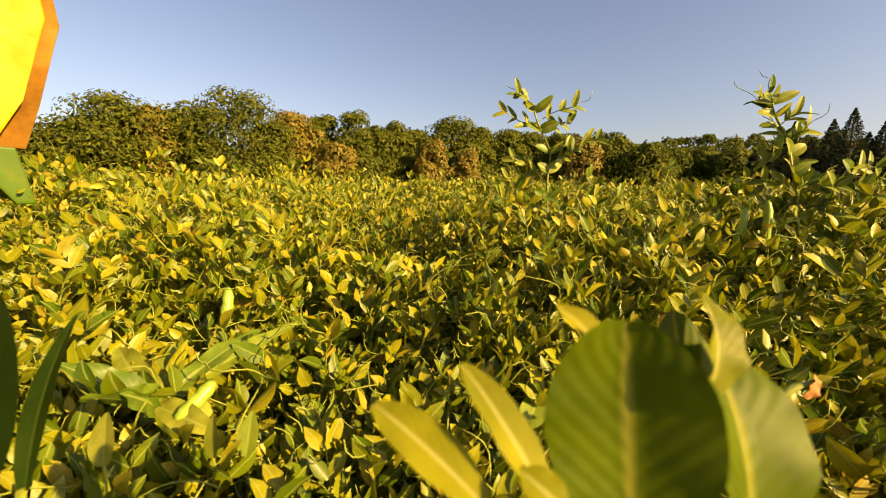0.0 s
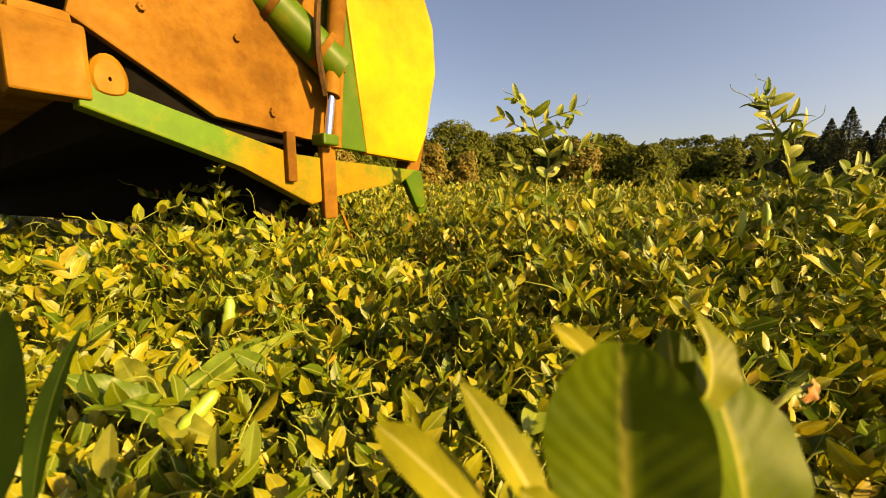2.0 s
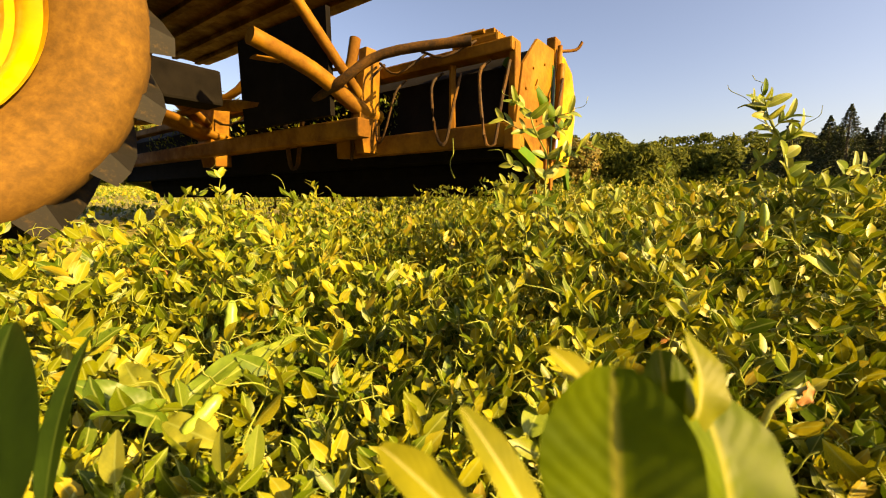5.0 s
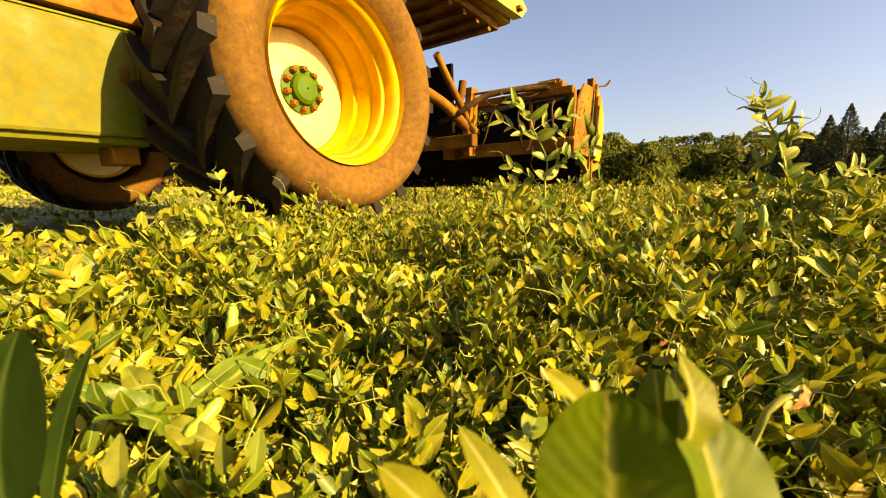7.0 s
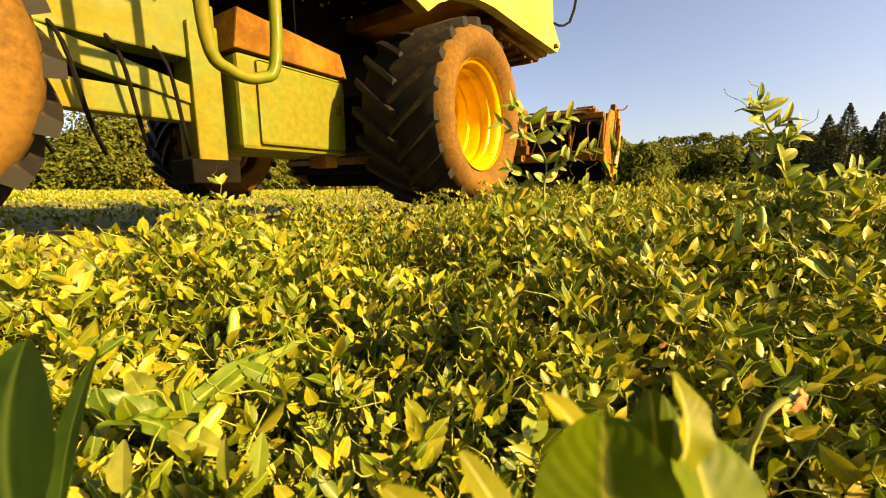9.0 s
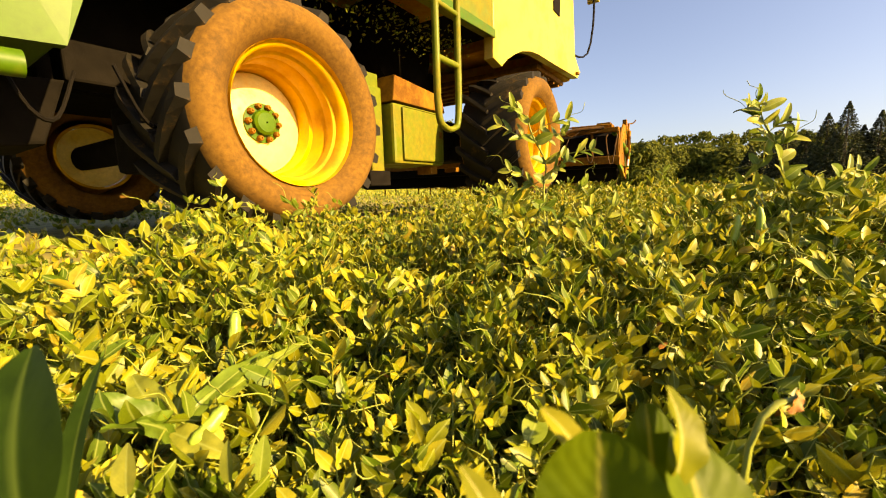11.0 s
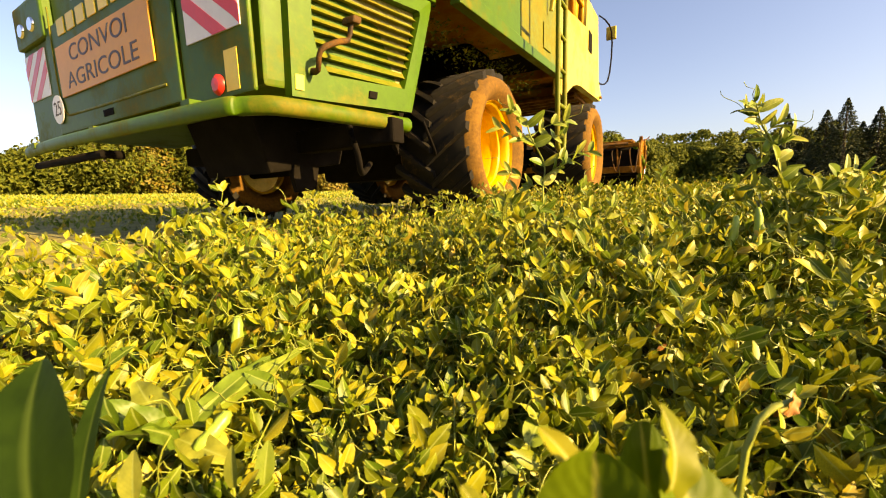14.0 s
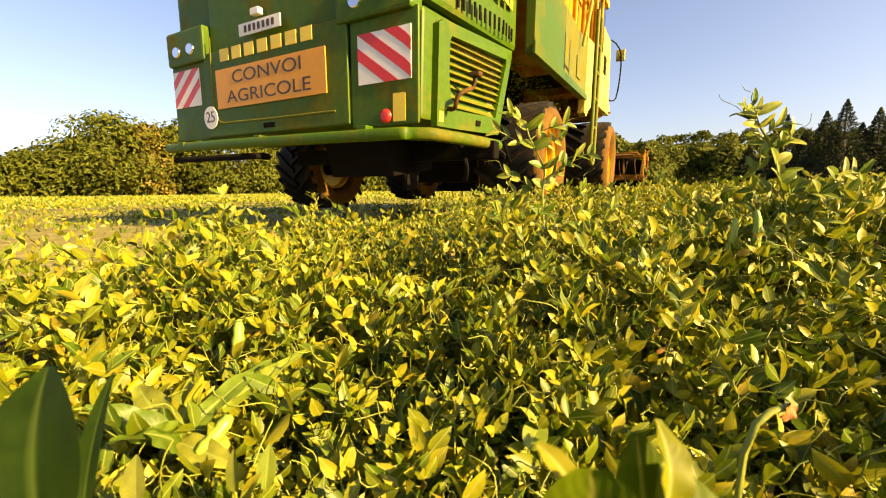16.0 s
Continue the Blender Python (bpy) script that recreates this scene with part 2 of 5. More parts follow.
# ---- leaves in numbers ----
_ribs = ((0.0, 0.0, 0.0), (0.17, 0.15, 0.055), (0.42, 0.225, 0.08), (0.72, 0.175, 0.045), (1.0, 0.0, -0.09))
FINE_V = np.array([(f, 0, -0.012 if 0 < f < 1 else z) for f, w, z in _ribs] + [(f, k * w, z) for k in (1, -1) for f, w, z in _ribs[1:4]])
FINE_U = np.array([(f, 0.5) for f, w, z in _ribs] + [(f, 0.5 + 2.1 * k * w) for k in (1, -1) for f, w, z in _ribs[1:4]])
FINE_T = np.array([(0, 1, 5), (1, 2, 6), (1, 6, 5), (2, 3, 7), (2, 7, 6), (3, 4, 7), (0, 8, 1), (1, 9, 2), (1, 8, 9), (2, 10, 3), (2, 9, 10), (3, 10, 4)])
ROUGH_V = np.array([(0, 0, 0), (0.5, 0.27, 0.05), (1, 0, -0.06), (0.5, -0.27, 0.05)])
ROUGH_T = np.array([(0, 2, 1), (0, 3, 2)])
ROUGH_U = np.array([(0, 0.5), (0.5, 1), (1, 0.5), (0.5, 0)])


def leaf_arrays(pos, axis, normal, size, fine=True):
    """Corners, triangles and uv of many leaves; axis and normal need not be unit vectors."""
    V, T, U = (FINE_V, FINE_T, FINE_U) if fine else (ROUGH_V, ROUGH_T, ROUGH_U)
    a = axis / np.linalg.norm(axis, axis=1, keepdims=True)
    s = np.cross(normal, a)
    s /= np.linalg.norm(s, axis=1, keepdims=True) + 1e-9
    n = np.cross(a, s)
    size = np.asarray(size).reshape(-1, 1, 1)
    co = pos[:, None, :] + size * (V[None, :, 0:1] * a[:, None, :] + V[None, :, 1:2] * s[:, None, :] + V[None, :, 2:3] * n[:, None, :])
    k = len(pos)
    tri = (T[None] + (np.arange(k) * len(V))[:, None, None]).reshape(-1, 3)
    return co.reshape(-1, 3), tri, np.tile(U, (k, 1))


def random_leaves(rng, pos, size, fine=True, lift=0.5, turn=(0.1, -0.2)):
    k = len(pos)
    az = rng.uniform(0, 2 * np.pi, k)
    el = rng.normal(0.75, 0.55, k)
    axis = np.stack([np.cos(az) * np.cos(el), np.sin(az) * np.cos(el), np.sin(el)], 1)
    normal = np.stack([rng.normal(turn[0], 0.8, k), rng.normal(turn[1], 0.8, k), np.full(k, lift * 0.5)], 1)
    return leaf_arrays(pos, axis, normal, size, fine)


def tube_arrays(points, radius, sides=3):
    p = np.asarray(points, float)
    d = np.gradient(p, axis=0)
    d /= np.linalg.norm(d, axis=1, keepdims=True) + 1e-9
    s = np.cross(d, (0.21, 0.37, 0.9))
    s /= np.linalg.norm(s, axis=1, keepdims=True) + 1e-9
    w = np.cross(s, d)
    ang = np.arange(sides) * 2 * np.pi / sides
    r = np.asarray(radius).reshape(-1, 1, 1) if np.ndim(radius) else radius
    co = p[:, None] + r * (np.cos(ang)[None, :, None] * s[:, None] + np.sin(ang)[None, :, None] * w[:, None])
    n = len(p)
    i = np.arange(n - 1)[:, None] * sides
    k = np.arange(sides)[None]
    k2 = (k + 1) % sides
    a, b, c, e = i + k, i + k2, i + sides + k2, i + sides + k
    tri = np.stack([np.stack([a, b, c], -1), np.stack([a, c, e], -1)], 2).reshape(-1, 3)
    return co.reshape(-1, 3), tri


class Heap:
    """Gathers arrays with two materials into one mesh."""

    def __init__(self):
        self.v, self.t, self.u, self.m, self.n = [], [], [], [], 0

    def add(self, v, t, u=None, m=0):
        self.v.append(v); self.t.append(t + self.n); self.n += len(v)
        self.u.append(np.zeros((len(v), 2)) if u is None else u)
        self.m.append(np.full(len(t), m))

    def make(self, name, mats):
        return array_mesh(name, np.concatenate(self.v), np.concatenate(self.t), mats, np.concatenate(self.u), np.concatenate(self.m), True)


# ---- lie of the land ----
ALONG = np.array([math.cos(radians(55)), math.sin(radians(55))])
ACROSS = np.array([math.sin(radians(55)), -math.cos(radians(55))])
SWATH = (-5.25, -1.32)
SWATH_END = 12.0


def ground_height(x, y):
    r = np.hypot(x, y)
    az = np.degrees(np.arctan2(x, y))
    w = np.clip((24 - az) / 34, 0, 1)
    w = np.where(y < 0, 0.5, w * w * (3 - 2 * w))
    dip = -0.13 * np.exp(-(r / 0.75) ** 2)
    return dip + w * 0.021 * np.maximum(r - 9, 0) + 0.010 * np.clip(r - 1, 0, 8)


def canopy(x, y):
    """Height above the ground of the crop beside the swath."""
    r = np.hypot(x, y)
    return np.interp(r, (0.15, 0.35, 0.6, 0.9, 1.3, 2.2, 5, 12, 60), (0.05, 0.10, 0.135, 0.155, 0.16, 0.165, 0.165, 0.14, 0.18))


def land():
    rs = np.concatenate([np.linspace(0.05, 3, 24), np.geomspace(3.3, 3500, 46)])
    azs = np.linspace(0, 2 * np.pi, 145)[:-1]
    R, A = np.meshgrid(rs, azs, indexing="ij")
    X, Y = R * np.sin(A), R * np.cos(A)
    far = np.clip((R - 90) / 200, 0, 1)
    Z = ground_height(X, np.minimum(Y, 1e9)) * (1 - far) + far * np.minimum(ground_height(X, Y), 4.0)
    Z = Z + 0.012 * np.sin(X * 7.1) * np.sin(Y * 6.3) * (R < 30)
    v = np.stack([X, Y, Z], -1).reshape(-1, 3)
    v = np.concatenate([v, [[0, 0, -0.13]]])
    n, m = len(rs), len(azs)
    i, k = np.meshgrid(np.arange(n - 1), np.arange(m), indexing="ij")
    k2 = (k + 1) % m
    a, b, c, e = i * m + k, i * m + k2, (i + 1) * m + k2, (i + 1) * m + k
    t = np.concatenate([np.stack([a, c, b], -1).reshape(-1, 3), np.stack([a, e, c], -1).reshape(-1, 3),
                        np.stack([np.full(m, n * m), np.arange(m), (np.arange(m) + 1) % m], -1)])
    cen = v[t].mean(1)
    vv = cen[:, :2] @ ACROSS
    idx = ((vv < SWATH[1] + 0.02) & (vv > -400)).astype(int)
    ob = array_mesh("ground", v, t, [soil, stubble], None, idx, True)
    tagged(ob, "bare brown soil and yellowish cut stubble of a field", "ground", kind="structure")


land()


# ---- pea crop ----
def tendril(rng, start, direction, length):
    n = 9
    t = np.linspace(0, 1, n)
    d = direction / np.linalg.norm(direction)
    side = np.cross(d, rng.normal(size=3)); side /= np.linalg.norm(side) + 1e-9
    up = np.cross(side, d)
    turn = rng.uniform(3, 9)
    coil = 0.16 * length * t ** 1.5
    return start + np.outer(t * length * 0.8, d) + np.outer(coil * np.sin(turn * t), side) + np.outer(coil * (1 - np.cos(turn * t)), up)


def vine(rng, base, height, lean, heap, nodes=8, scale=1.0, tendrils=True, plant=None):
    """One trailing pea plant: a bent stem, paired leaflets, stipules and curling tendrils."""
    az = lean
    p = np.array(base, float)
    step = height * 1.25 / nodes
    line = [p.copy()]
    el = 1.35
    for i in range(nodes):
        if i > nodes * 0.6:
            el -= rng.uniform(0.0, 0.45)
        az += rng.normal(0, 0.25)
        p = p + step * np.array([math.cos(az) * math.cos(el), math.sin(az) * math.cos(el), math.sin(el)])
        line.append(p.copy())
    line = np.array(line)
    v, t = tube_arrays(line, np.linspace(0.0022, 0.0012, len(line)) * scale, 4)
    heap.add(v, t, m=1)
    pos, axis, nor, size = [], [], [], []
    for i in range(2, nodes + 1):
        q = line[i]
        a = az + (i % 2) * math.pi + rng.normal(0, 0.5)
        out = np.array([math.cos(a), math.sin(a), rng.uniform(0.0, 0.7)])
        out /= np.linalg.norm(out)
        side = np.cross(out, (0, 0, 1)); side /= np.linalg.norm(side)
        for s in (-1, 1):
            pos.append(q); axis.append(out * 0.3 + s * side * 0.7 + np.array([0, 0, rng.uniform(0.3, 1.4)]))
            nor.append((rng.normal(0.1, 0.7), rng.normal(-0.3, 0.7), 0.5)); size.append(scale * rng.uniform(0.026, 0.045))
        ln = scale * rng.uniform(0.04, 0.08)
        tip = q + out * ln + np.array([0, 0, -0.006])
        v, t = tube_arrays(np.array([q, (q + tip) / 2 + (0, 0, 0.005), tip]), 0.0010 * scale, 3)
        heap.add(v, t, m=1)
        for f in (0.55, 1.0):
            for s in (-1, 1):
                pos.append(q + (tip - q) * f); axis.append(out * 0.45 + s * side * 0.8 + np.array([0, 0, rng.uniform(0.3, 1.4)]))
                nor.append((rng.normal(0.1, 0.8), rng.normal(-0.3, 0.8), 0.35)); size.append(scale * rng.uniform(0.028, 0.046))
        if tendrils and rng.random() < 0.8:
            v, t = tube_arrays(tendril(rng, tip, out + np.array([0, 0, 0.35]), scale * rng.uniform(0.05, 0.11)), 0.0009 * scale, 3)
            heap.add(v, t, m=1)
    if plant is None:
        v, t, u = leaf_arrays(np.array(pos), np.array(axis), np.array(nor), np.array(size))
        heap.add(v, t, u, 0)
        return
    for p, a, n, k in zip(pos, axis, nor, size):
        a = Vector(a).normalized()
        s = Vector(n).cross(a).normalized()
        up = a.cross(s)
        ob = new("leaflet", LEAFLET[0])
        ob.parent = plant
        ob.matrix_basis = Matrix(((a.x * k, s.x * k, up.x * k, p[0]), (a.y * k, s.y * k, up.y * k, p[1]), (a.z * k, s.z * k, up.z * k, p[2]), (0, 0, 0, 1)))


LEAFLET = []


def leaflet_mesh():
    """The one small folded leaf that single plants share."""
    ob = array_mesh("leaflet", FINE_V, FINE_T, [pea_leaf_each], FINE_U)
    me = ob.data
    bpy.data.objects.remove(ob)
    LEAFLET.append(me)


def single_plants():
    """The plants nearest to the camera, each one on its own."""
    leaflet_mesh()
    rng = np.random.default_rng(77)
    xy = scatter(rng, 95, 0.34, 1.05, 48, 1.1)
    xy = xy[beside_swath(xy, 0.1)]
    for x, y in xy:
        h = max(0.10, float(canopy(x, y)) * rng.uniform(0.8, 1.2))
        plant = new("pea_plant")
        plant.location = (x, y, float(ground_height(x, y)))
        tagged(plant, "yellow-green pea plant with curling tendrils in the crop", "pea plant", "pea plants of the near crop")
        heap = Heap()
        vine(rng, (0, 0, 0), h, rng.uniform(0, 6.28), heap, nodes=6, scale=rng.uniform(0.7, 1.1), plant=plant)
        stem = heap.make("stem", [pea_leaf, pea_stem])
        stem.parent = plant


def beside_swath(xy, margin=0.0):
    return (xy @ ACROSS > SWATH[1] + margin) | (xy @ ALONG > SWATH_END)


def scatter(rng, count, r0, r1, span, power=1.0):
    """Places in a fan before the camera; density falls with distance to that power."""
    u = rng.random(count)
    e = 2 - power
    r = (r0 ** e + u * (r1 ** e - r0 ** e)) ** (1 / e) if abs(e) > 1e-3 else r0 * (r1 / r0) ** u
    a = np.radians(rng.uniform(-span, span, count))
    return np.stack([r * np.sin(a), r * np.cos(a)], 1)


def crop_mass(rng, xy, depth, size, fine, turn=(0.1, -0.2)):
    g = ground_height(xy[:, 0], xy[:, 1])
    h = canopy(xy[:, 0], xy[:, 1])
    bumps = 0.04 * np.sin(xy[:, 0] * 9 + 1.3 * np.sin(xy[:, 1] * 7)) + 0.03 * np.sin(xy[:, 1] * 13 + xy[:, 0] * 5)
    z = g + (h + 0.9 * bumps * np.minimum(1, h / 0.2)) * (1 - depth * rng.random(len(xy)) ** 1.2)
    return random_leaves(rng, np.column_stack([xy, z]), size, fine, 0.5, turn)


def near_crop():
    rng = np.random.default_rng(5)
    heap = Heap()
    xy = scatter(rng, 1580, 0.26, 2.6, 54, 1.12)
    xy = xy[beside_swath(xy, 0.05)]
    for x, y in xy:
        h = (float(canopy(x, y)) + 0.03 * math.sin(x * 9 + 1.3 * math.sin(y * 7))) * (rng.uniform(1.15, 1.5) if rng.random() < 0.09 else rng.uniform(0.62, 1.12))
        vine(rng, (x, y, float(ground_height(x, y))), max(h, 0.09), rng.uniform(0, 6.28), heap, nodes=7 if h > 0.13 else 5, scale=rng.uniform(0.48, 0.88))
    xy = scatter(rng, 11000, 0.26, 2.6, 56, 1.0)
    xy = xy[beside_swath(xy)]
    v, t, u = crop_mass(rng, xy, 0.95, 0.010 + 0.028 * rng.random(len(xy)) ** 1.8, True)
    heap.add(v, t, u, 0)
    # a taller clump round the foot of the bushy plants
    for x0, x1, y0, y1, h0, h1, k in ((0.66, 1.10, 0.76, 1.05, 0.16, 0.27, 26), (0.16, 0.40, 0.86, 1.0, 0.15, 0.22, 8)):
        for _ in range(k):
            x, y = rng.uniform(x0, x1), rng.uniform(y0, y1)
            vine(rng, (x, y, float(ground_height(x, y))), rng.uniform(h0, h1), rng.uniform(0, 6.28), heap, nodes=8, scale=rng.uniform(0.7, 1.05))
    # low growth at the camera's own place
    ang = rng.uniform(0, 6.28, 1500); rad = rng.uniform(0.3, 2.0, 1500)
    xy = np.stack([rad * np.cos(ang), -rad * np.abs(np.sin(ang))], 1)
    v, t, u = crop_mass(rng, xy, 0.8, rng.uniform(0.03, 0.05, len(xy)), True)
    heap.add(v, t, u, 0)
    ob = heap.make("pea_crop", [pea_leaf, pea_stem])
    tagged(ob, "dense tangle of ripe yellow-green pea plants with curling tendrils", "pea plants", kind="stuff")


def field_crop():
    rng = np.random.default_rng(6)
    heap = Heap()
    xy = scatter(rng, 54000, 2.5, 9, 54, 1.4)
    xy = xy[beside_swath(xy)]
    v, t, u = crop_mass(rng, xy, 0.7, rng.uniform(0.015, 0.034, len(xy)), True, (0.55, -0.55))
    heap.add(v, t, u, 0)
    for x, y in xy[:600]:
        vine(rng, (x, y, float(ground_height(x, y))), rng.uniform(0.19, 0.27), rng.uniform(0, 6.28), heap, nodes=6, tendrils=False)
    xy = scatter(rng, 90000, 9, 95, 56, 1.75)
    xy = xy[beside_swath(xy) | (xy @ ACROSS < -13.5)]
    r = np.hypot(xy[:, 0], xy[:, 1])
    v, t, u = crop_mass(rng, xy, 0.6, 0.040 + 0.0050 * r * rng.uniform(0.6, 1.2, len(r)), False, (0.6, -0.6))
    heap.add(v, t, u, 0)
    ob = heap.make("pea_field", [pea_leaf, pea_stem])
    tagged(ob, "wide field of yellow-green pea crop reaching to the woods", "pea field", kind="stuff")


def stubble_field():
    """Short cut stalks and loose leaves where the crop is already gone."""
    rng = np.random.default_rng(8)
    n = 26000
    a = rng.uniform(-1, 34, n) * 1.0
    c = SWATH[1] - 12.3 * rng.random(n) ** 1.3
    xy = np.outer(a, ALONG) + np.outer(c, ACROSS)
    z = ground_height(xy[:, 0], xy[:, 1]) + 0.05 * rng.random(n)
    pos = np.column_stack([xy, z])
    v, t, u = random_leaves(rng, pos, rng.uniform(0.03, 0.09, n), False)
    ob = array_mesh("stubble_litter", v, t, [pea_leaf], u)
    tagged(ob, "short yellow-green cut pea stubble and loose leaves", "stubble", kind="stuff")


def round_about():
    """The same crop goes on beside and behind the camera."""
    rng = np.random.default_rng(9)
    n = 120000
    r = 0.5 + 22 * rng.random(n) ** 1.7
    a = np.radians(rng.uniform(52, 308, n))
    xy = np.stack([r * np.sin(a), r * np.cos(a)], 1)
    keep = xy @ ACROSS > SWATH[1]
    xy, r = xy[keep], r[keep]
    v, t, u = crop_mass(rng, xy, 0.7, 0.04 + 0.009 * r * rng.uniform(0.6, 1.2, len(r)), False)
    tagged(array_mesh("pea_crop_around", v, t, [pea_leaf], u), "pea crop all round the camera's place", "pea plants", kind="stuff")


STRIPS = []


def swath_crop():
    """The standing crop that the harvester gathers, in cross strips."""
    step = 0.6
    a0 = -0.9
    k = 0
    while a0 < SWATH_END:
        rng = np.random.default_rng(100 + k)
        heap = Heap()
        mid = np.outer([a0 + step / 2], ALONG)[0] + (SWATH[1] - 1.86) * ACROSS
        n = 1900 if a0 < 6 else 1500
        a = rng.uniform(a0, a0 + step, n)
        c = SWATH[1] - 0.03 - 3.68 * rng.random(n) ** 1.5
        xy = np.outer(a, ALONG) + np.outer(c, ACROSS)
        h = 0.275 + 0.02 * np.sin(a * 5 + c * 3) + rng.normal(0, 0.025, n)
        z = ground_height(xy[:, 0], xy[:, 1]) + h * (1 - 0.8 * rng.random(n) ** 1.8)
        pos = np.column_stack([xy - mid, z])
        v, t, u = random_leaves(rng, pos, rng.uniform(0.018, 0.038, n), a0 < 1.6, 0.5, (0.5, -0.5))
        heap.add(v, t, u, 0)
        for _ in range(28 if a0 < 7 else 10):
            q = rng.uniform(a0, a0 + step) * ALONG + (SWATH[1] - 0.10 - 3.5 * rng.random() ** 2) * ACROSS
            g = float(ground_height(q[0], q[1]))
            vine(rng, (q[0] - mid[0], q[1] - mid[1], g), rng.uniform(0.22, 0.30), rng.uniform(0, 6.28), heap, nodes=7)
        ob = heap.make("pea_strip", [pea_leaf, pea_stem])
        ob.location = (mid[0], mid[1], 0)
        tagged(ob, "strip of standing pea crop waiting to be harvested", "pea plants", "pea strips before the harvester", kind="stuff")
        STRIPS.append((ob, a0 + step / 2, mid))
        a0 += step
        k += 1


single_plants()
near_crop()
field_crop()
round_about()
stubble_field()
swath_crop()


# ---- woods ----
def at(az, dist, z=None):
    x, y = dist * math.sin(radians(az)), dist * math.cos(radians(az))
    return Vector((x, y, float(ground_height(np.array(x), np.array(y))) if z is None else z))


def crown_mesh(rng, height, width, lobes, leaf, count, low=0.12):
    """Corners of many small leaf clumps over uneven lobes."""
    pos, nor = [], []
    for k in range(lobes):
        f = rng.random()
        z = height * (low + (0.9 - low) * f)
        rad = width * 0.5 * math.sqrt(max(0.05, 1 - ((f - 0.38) / 0.68) ** 2))
        a = rng.uniform(0, 6.28)
        rr = rad * rng.uniform(0.25, 0.85)
        c = np.array([rr * math.cos(a), rr * math.sin(a), z])
        size = width * rng.uniform(0.16, 0.26)
        n = count // lobes
        d = rng.normal(size=(n, 3)); d /= np.linalg.norm(d, axis=1, keepdims=True)
        d[:, 2] = np.where(d[:, 2] < -0.3, -d[:, 2], d[:, 2])
        pos.append(c + d * size * rng.uniform(0.86, 1.06, (n, 1)) * (1, 1, 0.85))
        nor.append(d + rng.normal(0, 0.2, (n, 3)))
    pos, nor = np.concatenate(pos), np.concatenate(nor)
    axis = rng.normal(size=pos.shape)
    axis -= nor * (axis * nor).sum(1, keepdims=True) / (nor * nor).sum(1, keepdims=True)
    return leaf_arrays(pos, axis, nor, leaf * rng.uniform(0.6, 1.3, len(pos)), False)


def broad_tree(rng, az, dist, top, width, mat, label, lobes=76, count=7600, low=0.05):
    """Broad-leaved tree: tapered trunk, limbs and a ragged crown. top: degrees of its top above the eye."""
    base = at(az, dist)
    height = dist * math.tan(radians(top)) + EYE - base.z
    tree = new("tree")
    tree.location = base
    tagged(tree, label, "tree", "trees at the field's edge")
    bm = bmesh.new()
    add_tube(bm, bend([(0, 0, -0.3), (0.1, 0, height * 0.25), (-0.1, 0.1, height * 0.5), (0, 0, height * 0.8)], 3), [0.035 * height * (1 - 0.085 * i) for i in range(10)], 7)
    trunk = part("trunk", bm, bark, tree)
    for k in range(4):
        a = k * 1.57 + rng.uniform(-0.4, 0.4)
        bm = bmesh.new()
        z = height * rng.uniform(0.25, 0.45)
        add_tube(bm, bend([(0, 0, z), (width * 0.18 * math.cos(a), width * 0.18 * math.sin(a), z + height * 0.14), (width * 0.33 * math.cos(a), width * 0.33 * math.sin(a), z + height * 0.3)], 3),
                 [0.012 * height * (1 - 0.11 * i) for i in range(7)], 5)
        part("limb", bm, bark, tree)
    v, t, u = crown_mesh(rng, height, width, lobes, 0.0082 * dist, count, low)
    crown = array_mesh("crown", v, t, [mat], u)
    crown.parent = tree
    return tree


def conifer(rng, az, dist, top, width):
    base = at(az, dist)
    height = dist * math.tan(radians(top)) + EYE - base.z
    tree = new("tree")
    tree.location = base
    tagged(tree, "tall dark conifer with drooping tiers, in shade", "tree", "conifers at the field's edge")
    bm = bmesh.new()
    add_tube(bm, [(0, 0, -0.3), (0, 0, height * 0.5), (0, 0, height)], [0.3, 0.18, 0.03], 7)
    part("trunk", bm, bark, tree)
    n = 7000
    f = rng.random(n) ** 1.1
    tier = np.round(f * 15) / 15 + rng.normal(0, 0.025, n)
    tier = np.clip(tier, 0, 1)
    r = width * 0.5 * (1 - tier) ** 0.9 * rng.uniform(0.15, 1.0, n) ** 0.7 * (0.88 + 0.12 * np.cos(tier * 94)) + 0.02
    a = rng.integers(0, 11, n) * 0.571 + tier * 17 + rng.normal(0, 0.16, n)
    pos = np.stack([r * np.cos(a), r * np.sin(a), height * (0.04 + 0.96 * tier) - 0.16 * r], 1)
    axis = np.stack([np.cos(a), np.sin(a), np.where(tier > 0.93, 2.5, -0.25)], 1) + rng.normal(0, 0.3, (n, 3))
    v, t, u = leaf_arrays(pos, axis, rng.normal(0, 0.5, (n, 3)) + (0, 0, 0.8), 0.0055 * dist * rng.uniform(0.7, 1.3, n) * (1 - 0.5 * tier), False)
    crown = array_mesh("crown", v, t, [dark_leaf], u)
    crown.parent = tree


